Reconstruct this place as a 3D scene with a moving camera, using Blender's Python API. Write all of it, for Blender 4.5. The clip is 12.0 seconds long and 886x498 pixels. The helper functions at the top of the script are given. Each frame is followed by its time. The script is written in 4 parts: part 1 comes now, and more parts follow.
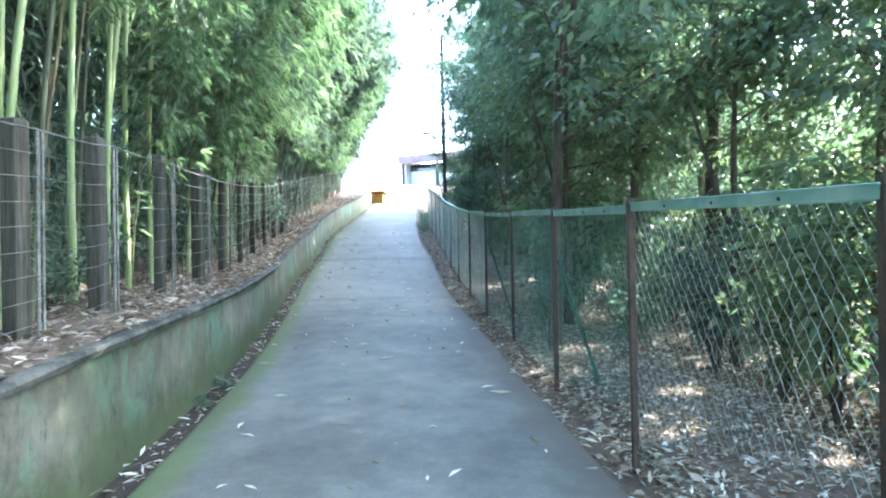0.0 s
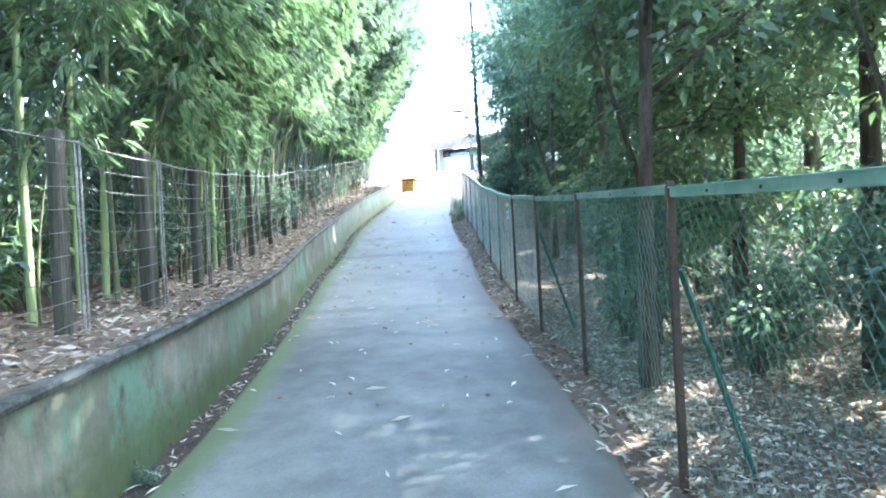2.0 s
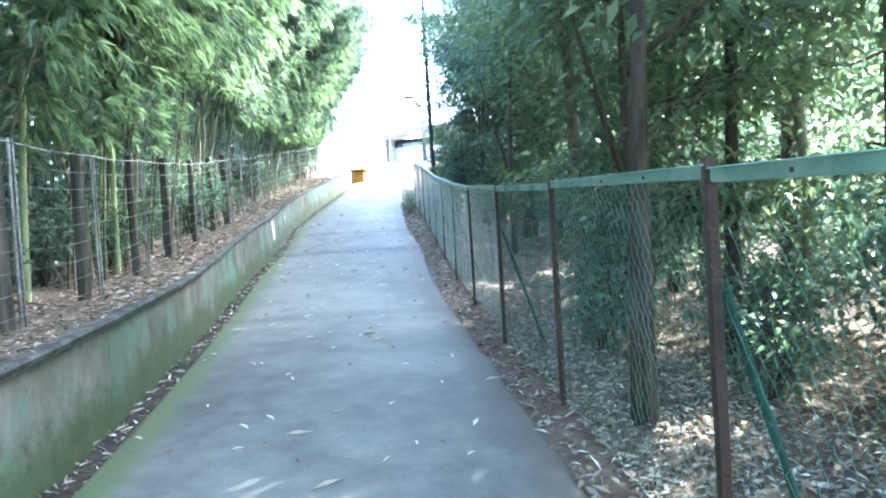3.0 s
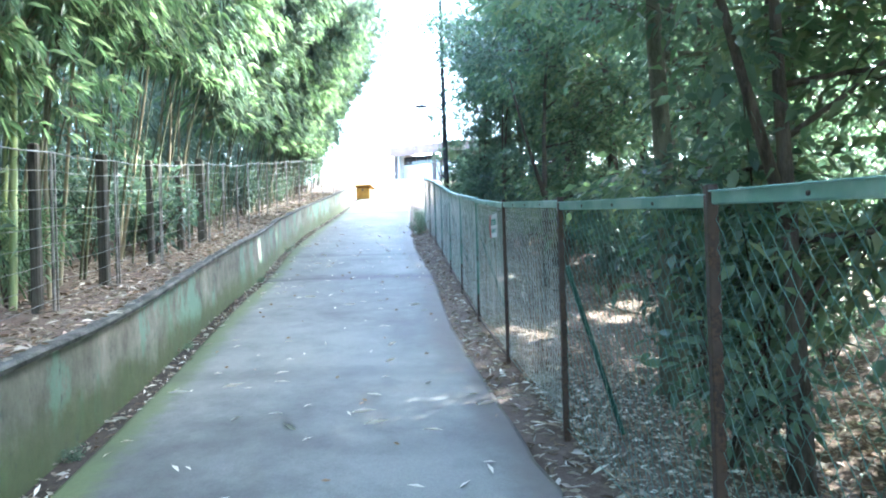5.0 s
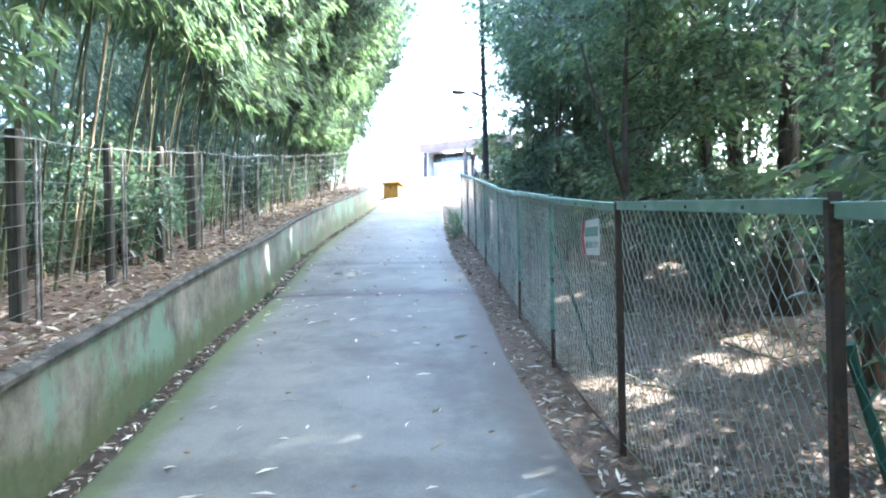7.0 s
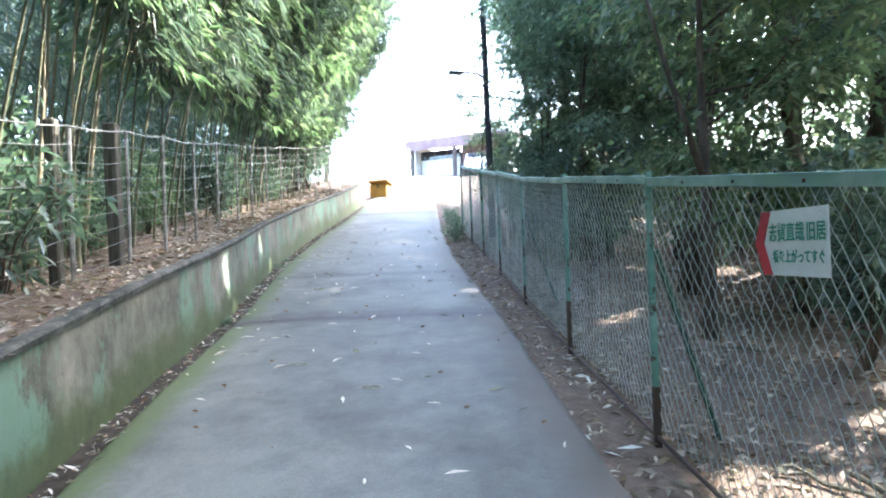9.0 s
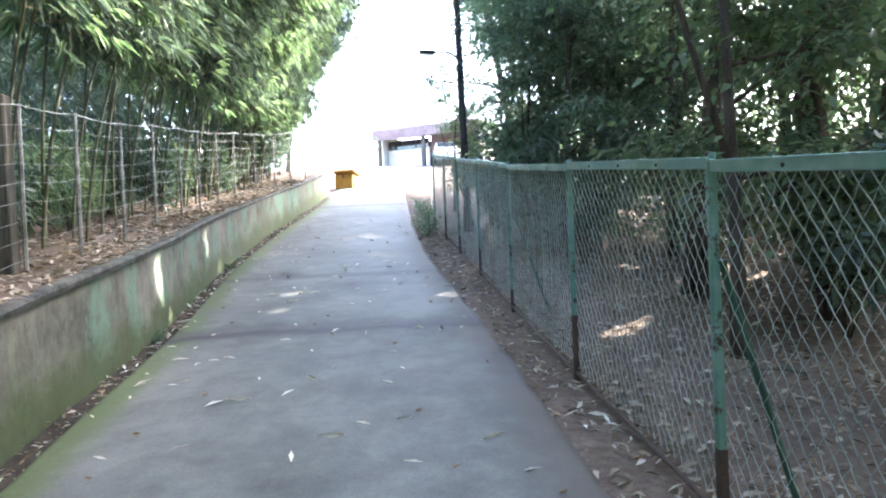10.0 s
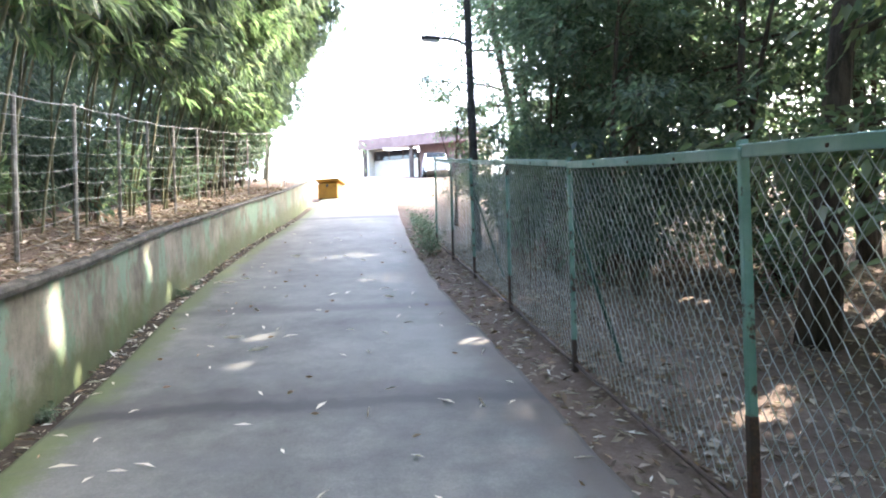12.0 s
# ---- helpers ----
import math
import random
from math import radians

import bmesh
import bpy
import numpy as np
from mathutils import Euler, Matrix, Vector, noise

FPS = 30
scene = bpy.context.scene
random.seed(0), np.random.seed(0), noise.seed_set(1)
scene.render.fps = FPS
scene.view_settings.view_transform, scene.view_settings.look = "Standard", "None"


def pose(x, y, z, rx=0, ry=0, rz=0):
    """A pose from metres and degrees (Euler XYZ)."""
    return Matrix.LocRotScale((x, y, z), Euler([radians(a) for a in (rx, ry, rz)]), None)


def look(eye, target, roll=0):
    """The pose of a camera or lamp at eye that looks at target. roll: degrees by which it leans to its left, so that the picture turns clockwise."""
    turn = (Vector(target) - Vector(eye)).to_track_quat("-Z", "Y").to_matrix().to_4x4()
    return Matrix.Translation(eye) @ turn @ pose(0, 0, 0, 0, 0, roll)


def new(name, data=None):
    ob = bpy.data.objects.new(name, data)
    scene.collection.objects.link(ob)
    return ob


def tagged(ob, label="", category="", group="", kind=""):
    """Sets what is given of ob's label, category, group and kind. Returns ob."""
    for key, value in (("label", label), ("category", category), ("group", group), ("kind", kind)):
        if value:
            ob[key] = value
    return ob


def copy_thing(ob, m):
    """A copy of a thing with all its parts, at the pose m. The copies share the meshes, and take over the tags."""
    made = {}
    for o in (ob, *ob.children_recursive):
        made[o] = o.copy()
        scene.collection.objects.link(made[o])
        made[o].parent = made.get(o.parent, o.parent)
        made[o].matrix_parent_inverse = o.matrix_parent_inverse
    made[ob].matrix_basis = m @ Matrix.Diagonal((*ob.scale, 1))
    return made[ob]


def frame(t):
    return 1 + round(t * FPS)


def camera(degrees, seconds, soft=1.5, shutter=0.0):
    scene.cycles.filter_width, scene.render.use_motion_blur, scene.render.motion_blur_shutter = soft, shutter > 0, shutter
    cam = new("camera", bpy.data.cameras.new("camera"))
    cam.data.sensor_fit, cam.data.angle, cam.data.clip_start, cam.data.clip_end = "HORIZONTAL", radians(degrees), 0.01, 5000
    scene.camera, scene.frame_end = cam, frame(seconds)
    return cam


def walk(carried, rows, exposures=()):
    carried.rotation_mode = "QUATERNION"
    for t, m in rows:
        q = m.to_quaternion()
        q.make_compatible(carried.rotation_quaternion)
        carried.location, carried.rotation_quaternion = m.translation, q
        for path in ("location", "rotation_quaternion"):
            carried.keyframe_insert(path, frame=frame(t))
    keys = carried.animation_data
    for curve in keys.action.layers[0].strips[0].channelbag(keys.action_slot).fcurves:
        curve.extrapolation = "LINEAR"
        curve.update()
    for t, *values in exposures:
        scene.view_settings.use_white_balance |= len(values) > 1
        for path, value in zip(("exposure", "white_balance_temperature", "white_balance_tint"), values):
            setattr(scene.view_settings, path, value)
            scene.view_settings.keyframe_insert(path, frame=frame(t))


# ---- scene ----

cam = camera(71.2, 12.0, soft=2.0)
METRES, EYE, TILT, LEAN, TURN = 13.0, 1.5, 0.5, 1.0, 0.0
ROWS = [
    (0.0, 0.0, 0.0, 0.0, -0.0, 0.0, 0.0),
    (0.5, 0.0026, 0.0403, 0.0004, -3.18, -0.72, 0.42),
    (1.0, -0.0004, 0.0846, 0.0025, 3.43, -1.16, 1.48),
    (1.5, -0.0033, 0.1222, 0.0059, 0.1, -1.53, 0.93),
    (2.0, -0.0008, 0.1679, 0.0097, 3.43, -1.15, 2.05),
    (2.5, -0.0055, 0.2075, 0.0121, 0.29, -2.28, 1.52),
    (3.0, 0.0007, 0.2535, 0.0134, -0.84, -2.07, 2.49),
    (5.0, -0.0119, 0.4147, 0.0204, -0.33, -0.16, 0.69),
    (5.5, -0.0159, 0.4583, 0.0229, 2.68, -0.76, 1.27),
    (6.0, -0.0287, 0.4966, 0.0267, 2.01, -1.61, 0.3),
    (6.5, -0.0302, 0.5409, 0.0307, 2.38, -0.71, 0.28),
    (8.5, -0.0627, 0.703, 0.035, 0.46, 0.16, 0.22),
    (9.0, -0.0648, 0.7475, 0.0382, 0.72, -0.09, 1.3),
    (9.5, -0.0697, 0.7839, 0.0423, -3.0, -0.12, 0.56),
    (10.0, -0.0707, 0.8303, 0.0448, -2.24, -0.98, 1.59),
    (10.5, -0.0843, 0.8676, 0.0492, -0.11, -1.42, 0.41),
    (11.0, -0.0818, 0.9096, 0.0506, -1.3, -0.32, 1.43),
    (11.5, -0.0906, 0.948, 0.0524, -1.46, -0.09, 1.31),
    (12.0, -0.0947, 0.9857, 0.053, -3.98, 0.26, 0.92),
]

EXPOSURES = [(0.0, 4.47, 5600, 4), (2.5, 4.9, 5500, 4), (6.5, 4.72, 5650, 7), (9.5, 4.4, 6150, 13), (12.0, 4.33, 6750, 16)]
walk(cam, [(t, pose(0, 0, EYE, TILT, LEAN, TURN) @ pose(METRES * x, METRES * y, METRES * z, 90 + pitch, roll, yaw)) for t, x, y, z, yaw, pitch, roll in ROWS], EXPOSURES)

# ---- sky and sun ----
SUN_TO = Vector((0.66, 0.46, 0.70)).normalized()
SKY_STRENGTH, SUN_STRENGTH = 0.15, 2.1
world = bpy.data.worlds.new("daylight")
scene.world = world
world.use_nodes = True
wn = world.node_tree.nodes
sky = wn.new("ShaderNodeTexSky")
sky.sky_type, sky.sun_disc = "NISHITA", False
sky.sun_elevation = math.asin(SUN_TO.z)
sky.sun_rotation = math.atan2(SUN_TO.x, SUN_TO.y)
sky.dust_density, sky.air_density = 3.0, 1.0
wn["Background"].inputs["Strength"].default_value = SKY_STRENGTH
world.node_tree.links.new(sky.outputs[0], wn["Background"].inputs["Color"])
sun_data = bpy.data.lights.new("sun", "SUN")
sun_data.energy, sun_data.angle, sun_data.color = SUN_STRENGTH, radians(0.6), (1.0, 0.93, 0.82)
sun = new("sun", sun_data)
sun.matrix_basis = look((20, 30, 40), Vector((20, 30, 40)) - SUN_TO)

# ---- materials ----
class Nodes:
    """A small wrapper round one material's node tree."""

    def __init__(self, name):
        self.mat = bpy.data.materials.new(name)
        self.mat.use_nodes = True
        self.tree = self.mat.node_tree
        self.bsdf = self.tree.nodes["Principled BSDF"]
        self.out = self.tree.nodes["Material Output"]

    def add(self, kind, **sets):
        n = self.tree.nodes.new(kind)
        for k, v in sets.items():
            n.inputs[k.replace("_", " ")].default_value = v
        return n

    def link(self, a, b):
        self.tree.links.new(a, b)

    def coords(self, which="Object", scale=(1, 1, 1)):
        t = self.add("ShaderNodeTexCoord")
        m = self.add("ShaderNodeMapping", Scale=scale)
        self.link(t.outputs[which], m.inputs["Vector"])
        return m.outputs["Vector"]

    def noise(self, scale, detail=4.0, rough=0.6, vec=None):
        n = self.add("ShaderNodeTexNoise", Scale=scale, Detail=detail, Roughness=rough)
        self.link(vec if vec is not None else self.coords(), n.inputs["Vector"])
        return n.outputs["Fac"]

    def ramp(self, fac, *stops):
        r = self.add("ShaderNodeValToRGB")
        e = r.color_ramp.elements
        while len(e) < len(stops):
            e.new(0.5)
        for el, (pos, col) in zip(e, stops):
            el.position, el.color = pos, (*col, 1) if len(col) == 3 else col
        self.link(fac, r.inputs["Fac"])
        return r.outputs["Color"]

    def step(self, fac, lo, hi):
        m = self.add("ShaderNodeMapRange")
        m.interpolation_type = "SMOOTHSTEP"
        m.inputs["From Min"].default_value, m.inputs["From Max"].default_value = lo, hi
        self.link(fac, m.inputs["Value"])
        return m.outputs["Result"]

    def math(self, op, a, b):
        m = self.tree.nodes.new("ShaderNodeMath")
        m.operation = op
        for i, v in enumerate((a, b)):
            if isinstance(v, (int, float)):
                m.inputs[i].default_value = v
            else:
                self.link(v, m.inputs[i])
        return m.outputs[0]

    def mix(self, fac, a, b):
        m = self.tree.nodes.new("ShaderNodeMix")
        m.data_type = "RGBA"
        for key, v in ((0, fac), (6, a), (7, b)):
            if isinstance(v, (int, float)):
                m.inputs[key].default_value = v
            elif isinstance(v, tuple):
                m.inputs[key].default_value = (*v, 1)
            else:
                self.link(v, m.inputs[key])
        return m.outputs[2]

    def done(self, colour, rough=0.85, bump=None, height=0.01, strength=0.5, metal=0.0, spec=0.4):
        b = self.bsdf
        if isinstance(colour, tuple):
            b.inputs["Base Color"].default_value = (*colour, 1)
        else:
            self.link(colour, b.inputs["Base Color"])
        if isinstance(rough, (int, float)):
            b.inputs["Roughness"].default_value = rough
        else:
            self.link(rough, b.inputs["Roughness"])
        b.inputs["Metallic"].default_value = metal
        b.inputs["Specular IOR Level"].default_value = spec
        if bump is not None:
            n = self.add("ShaderNodeBump", Strength=strength, Distance=height)
            self.link(bump, n.inputs["Height"])
            self.link(n.outputs["Normal"], b.inputs["Normal"])
        return self.mat


def simple(name, a, b, scale=8.0, rough=0.8, metal=0.0, height=0.002, spec=0.4, stretch=(1, 1, 1)):
    """Two colours mottled at two scales, with a fine bump."""
    n = Nodes(name)
    v = n.coords("Object", stretch)
    big = n.noise(scale, 4, 0.6, v)
    fine = n.noise(scale * 9, 5, 0.7, v)
    f = n.math("ADD", n.math("MULTIPLY", big, 0.65), n.math("MULTIPLY", fine, 0.35))
    return n.done(n.mix(n.step(f, 0.36, 0.64), a, b), rough, fine, height, 0.6, metal, spec)


def leafy(name, *colours, glow=0.45, rough=0.45, spec=0.4):
    """Leaves that differ one by one and let light through."""
    n = Nodes(name)
    g = n.add("ShaderNodeNewGeometry")
    k = len(colours)
    col = n.ramp(g.outputs["Random Per Island"], *[((i + 0.5) / k, c) for i, c in enumerate(colours)])
    n.done(col, rough, spec=spec)
    t = n.add("ShaderNodeBsdfTranslucent")
    warm = n.tree.nodes.new("ShaderNodeMix")
    warm.data_type, warm.blend_type = "RGBA", "MULTIPLY"
    warm.inputs[0].default_value = 1.0
    n.link(col, warm.inputs[6])
    warm.inputs[7].default_value = (1.25, 1.45, 1.0, 1)
    n.link(warm.outputs[2], t.inputs["Color"])
    m = n.add("ShaderNodeMixShader", Fac=glow)
    n.link(n.bsdf.outputs[0], m.inputs[1])
    n.link(t.outputs[0], m.inputs[2])
    n.link(m.outputs[0], n.out.inputs["Surface"])
    return n.mat


def concrete_path():
    n = Nodes("path_concrete")
    t = n.add("ShaderNodeTexCoord")
    sep = n.add("ShaderNodeSeparateXYZ")
    n.link(t.outputs["UV"], sep.inputs[0])
    across, along = sep.outputs["X"], sep.outputs["Y"]
    v = n.coords("Object")
    big = n.noise(0.55, 5, 0.62, v)
    mid = n.noise(3.0, 6, 0.7, v)
    fine = n.noise(70.0, 4, 0.8, v)
    col = n.ramp(n.math("ADD", n.math("MULTIPLY", big, 0.6), n.math("MULTIPLY", mid, 0.4)),
                 (0.36, (0.070, 0.073, 0.066)), (0.47, (0.118, 0.122, 0.110)), (0.60, (0.190, 0.194, 0.172)))
    grit = n.mix(n.step(fine, 0.35, 0.75), (0.55, 0.55, 0.55), (1.15, 1.15, 1.13))
    mul = n.tree.nodes.new("ShaderNodeMix")
    mul.data_type, mul.blend_type = "RGBA", "MULTIPLY"
    mul.inputs[0].default_value = 0.55
    n.link(col, mul.inputs[6])
    n.link(grit, mul.inputs[7])
    # moss along the gutter side, dirt along the fence side
    edge = n.math("ADD", across, n.math("ADD", n.math("MULTIPLY", n.noise(2.4, 7, 0.75, v), -0.42), n.math("MULTIPLY", n.noise(16.0, 5, 0.8, v), -0.30)))
    moss = n.math("SUBTRACT", 1.0, n.step(edge, -0.26, -0.03))
    mossy = n.mix(n.noise(25.0, 4, 0.7, v), (0.058, 0.084, 0.030), (0.120, 0.146, 0.062))
    c2 = n.mix(n.math("MULTIPLY", moss, 0.92), mul.outputs[2], mossy)
    far_edge = n.add("ShaderNodeUVMap")
    far_edge.uv_map = "from_fence"
    sep2 = n.add("ShaderNodeSeparateXYZ")
    n.link(far_edge.outputs[0], sep2.inputs[0])
    dirt = n.math("SUBTRACT", 1.0, n.step(n.math("ADD", sep2.outputs["X"], n.math("MULTIPLY", n.noise(1.6, 5, 0.7, v), -0.7)), -0.26, 0.06))
    c3 = n.mix(n.math("MULTIPLY", dirt, 0.7), c2, (0.085, 0.068, 0.054))
    # darker damp stains with a shape of their own
    stain = n.step(n.noise(0.9, 3, 0.5, n.coords("Object", (0.6, 1.7, 1))), 0.60, 0.70)
    c4 = n.mix(n.math("MULTIPLY", stain, 0.35), c3, (0.10, 0.105, 0.105))
    # dark wavering bands across the path, at the slab joints and elsewhere
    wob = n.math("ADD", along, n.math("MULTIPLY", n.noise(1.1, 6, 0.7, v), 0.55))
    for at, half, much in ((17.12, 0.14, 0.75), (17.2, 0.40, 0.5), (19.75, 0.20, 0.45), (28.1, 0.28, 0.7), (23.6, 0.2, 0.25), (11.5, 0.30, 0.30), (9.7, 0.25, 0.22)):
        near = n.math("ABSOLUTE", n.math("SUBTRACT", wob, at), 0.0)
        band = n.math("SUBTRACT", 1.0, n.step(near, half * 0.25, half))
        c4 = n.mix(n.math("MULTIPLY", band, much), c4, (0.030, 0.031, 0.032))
    h = n.math("ADD", n.math("MULTIPLY", fine, 0.5), n.math("MULTIPLY", mid, 0.8))
    return n.done(c4, 0.72, h, 0.006, 0.5, spec=0.45)


def concrete_wall():
    n = Nodes("mossy_wall_concrete")
    t = n.add("ShaderNodeTexCoord")
    sep = n.add("ShaderNodeSeparateXYZ")
    n.link(t.outputs["UV"], sep.inputs[0])
    along, up = sep.outputs["X"], sep.outputs["Y"]
    v = n.coords("Object")
    streak = n.coords("UV", (2.2, 0.7, 1))
    run = n.noise(1.6, 8, 0.75, streak)
    blot = n.noise(1.5, 9, 0.72, v)
    fine = n.noise(38.0, 5, 0.75, v)
    base = n.ramp(n.math("ADD", n.math("MULTIPLY", run, 0.40), n.math("MULTIPLY", blot, 0.60)),
                  (0.36, (0.046, 0.050, 0.038)), (0.46, (0.115, 0.114, 0.085)), (0.56, (0.19, 0.18, 0.142)), (0.66, (0.27, 0.252, 0.205)))
    pale = n.step(n.noise(1.25, 8, 0.75, n.coords("UV", (1.15, 0.5, 1))), 0.49, 0.57)
    c1 = n.mix(n.math("MULTIPLY", pale, 0.8), base, (0.135, 0.225, 0.160))
    low = n.math("SUBTRACT", 1.0, n.step(n.math("ADD", up, n.math("MULTIPLY", n.noise(1.7, 7, 0.75, v), -0.95)), -0.36, -0.02))
    c2 = n.mix(n.math("MULTIPLY", low, 0.85), c1, n.mix(n.noise(14, 7, 0.8, v), (0.030, 0.044, 0.016), (0.085, 0.118, 0.038)))
    film = n.step(n.noise(0.7, 4, 0.6, v), 0.46, 0.66)
    c3 = n.mix(n.math("MULTIPLY", film, 0.5), c2, (0.085, 0.095, 0.055))
    c4 = n.mix(n.math("MULTIPLY", n.step(n.noise(6.0, 9, 0.8, n.coords("UV", (1.6, 0.8, 1))), 0.54, 0.66), 0.7), c3, (0.045, 0.05, 0.042))
    h = n.math("ADD", n.math("MULTIPLY", fine, 0.5), n.math("MULTIPLY", blot, 1.2))
    return n.done(c4, 0.9, h, 0.012, 0.6, spec=0.25)


def forest_floor():
    n = Nodes("forest_soil")
    v = n.coords("Object")
    big = n.noise(0.8, 5, 0.6, v)
    fine = n.noise(14.0, 6, 0.75, v)
    col = n.ramp(n.math("ADD", n.math("MULTIPLY", big, 0.4), n.math("MULTIPLY", fine, 0.6)),
                 (0.32, (0.07, 0.052, 0.040)), (0.5, (0.14, 0.105, 0.082)), (0.7, (0.25, 0.195, 0.155)))
    return n.done(col, 0.95, fine, 0.05, 0.7, spec=0.15)


def rusty_paint(name, paint_a, paint_b, amount, along=0.0):
    n = Nodes(name)
    v = n.coords("Object")
    spot = n.noise(9.0, 6, 0.7, v)
    fine = n.noise(60.0, 4, 0.7, v)
    paint = n.mix(n.step(n.noise(4.0, 4, 0.6, v), 0.4, 0.65), paint_a, paint_b)
    rust = n.mix(n.step(fine, 0.35, 0.65), (0.035, 0.023, 0.018), (0.095, 0.054, 0.034))
    f = n.step(spot, 0.72 - amount, 0.80 - amount)
    return n.done(n.mix(f, paint, rust), 0.62, n.math("ADD", spot, fine), 0.002, 0.5, spec=0.4)


M_PATH, M_WALL, M_SOIL = concrete_path(), concrete_wall(), forest_floor()
M_CAP = simple("wall_cap_lichen", (0.032, 0.034, 0.030), (0.12, 0.12, 0.105), 5.0, 0.95, 0, 0.006, 0.2)
M_RAIL = rusty_paint("green_rail_paint", (0.24, 0.42, 0.37), (0.38, 0.54, 0.49), 0.06)
M_POST_RUST = rusty_paint("rusty_brown_post", (0.042, 0.030, 0.025), (0.075, 0.048, 0.036), 0.25)
M_POST_GREEN = rusty_paint("green_post_paint", (0.12, 0.26, 0.21), (0.21, 0.36, 0.30), 0.18)
M_BRACE = rusty_paint("green_brace_paint", (0.022, 0.075, 0.055), (0.038, 0.115, 0.085), 0.10)
M_CHAIN = simple("worn_green_chain_wire", (0.30, 0.37, 0.34), (0.56, 0.60, 0.57), 3.0, 0.45, 0.1, 0.0005, 0.5)
M_CHAIN_NEW = simple("green_coated_chain_wire", (0.055, 0.18, 0.14), (0.20, 0.33, 0.28), 3.0, 0.5, 0.0, 0.0005, 0.5)
M_TIMBER = simple("weathered_timber", (0.050, 0.046, 0.036), (0.135, 0.125, 0.10), 6.0, 0.92, 0, 0.004, 0.2, (6, 6, 0.35))
M_STEEL = simple("galvanised_bar", (0.13, 0.12, 0.105), (0.34, 0.33, 0.30), 7.0, 0.5, 0.5, 0.001, 0.5)
M_WIRE = simple("dull_fence_wire", (0.10, 0.10, 0.09), (0.24, 0.235, 0.22), 9.0, 0.5, 0.5, 0.0005, 0.5)
M_BARK = simple("tree_bark", (0.052, 0.041, 0.033), (0.145, 0.118, 0.094), 5.0, 0.95, 0, 0.02, 0.15, (3, 3, 0.5))
M_BARK_PALE = simple("pale_lichen_bark", (0.10, 0.095, 0.07), (0.24, 0.225, 0.17), 6.0, 0.95, 0, 0.015, 0.15, (2, 2, 0.6))
M_CULM = simple("bamboo_culm", (0.20, 0.26, 0.085), (0.36, 0.40, 0.19), 3.0, 0.38, 0, 0.001, 0.5, (2, 2, 0.3))
M_CULM_DRY = simple("dry_bamboo_culm", (0.16, 0.13, 0.075), (0.34, 0.29, 0.18), 3.0, 0.55, 0, 0.001, 0.4, (2, 2, 0.3))
# culm colours darkened to stand in for shade inside the leafy stand
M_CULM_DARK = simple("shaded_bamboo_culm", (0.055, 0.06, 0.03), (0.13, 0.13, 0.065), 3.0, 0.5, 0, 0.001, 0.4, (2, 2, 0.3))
L_BAMBOO = leafy("bamboo_leaf", (0.069, 0.100, 0.091), (0.101, 0.142, 0.122), (0.143, 0.190, 0.159), (0.182, 0.209, 0.161), (0.098, 0.128, 0.129), (0.165, 0.199, 0.189), glow=0.46, rough=0.40)
# fresh leaf green made paler, so these sprays look sunlit by colour
L_BAMBOO_LIGHT = leafy("young_bamboo_leaf", (0.129, 0.195, 0.118), (0.170, 0.240, 0.149), (0.223, 0.270, 0.172), (0.105, 0.160, 0.108), glow=0.5)
L_BROAD = leafy("broad_leaf", (0.077, 0.119, 0.090), (0.106, 0.157, 0.118), (0.135, 0.190, 0.140), (0.166, 0.204, 0.147), (0.093, 0.138, 0.118), glow=0.48, rough=0.42)
L_LIGHT = leafy("light_broad_leaf", (0.105, 0.160, 0.090), (0.145, 0.200, 0.118), (0.181, 0.220, 0.140), (0.202, 0.210, 0.126), (0.089, 0.140, 0.090), glow=0.45)
L_DARK = leafy("dark_glossy_leaf", (0.058, 0.093, 0.080), (0.082, 0.123, 0.102), (0.108, 0.152, 0.130), glow=0.42, rough=0.32, spec=0.5)
L_LITTER = leafy("dead_leaf", (0.15, 0.105, 0.07), (0.26, 0.21, 0.165), (0.42, 0.37, 0.31), (0.32, 0.21, 0.14), (0.55, 0.50, 0.44), (0.21, 0.17, 0.14), glow=0.12, rough=0.8, spec=0.15)
L_STRAW = leafy("dry_bamboo_leaf", (0.70, 0.66, 0.57), (0.80, 0.78, 0.71), (0.55, 0.49, 0.39), (0.76, 0.74, 0.67), glow=0.06, rough=0.7, spec=0.2)


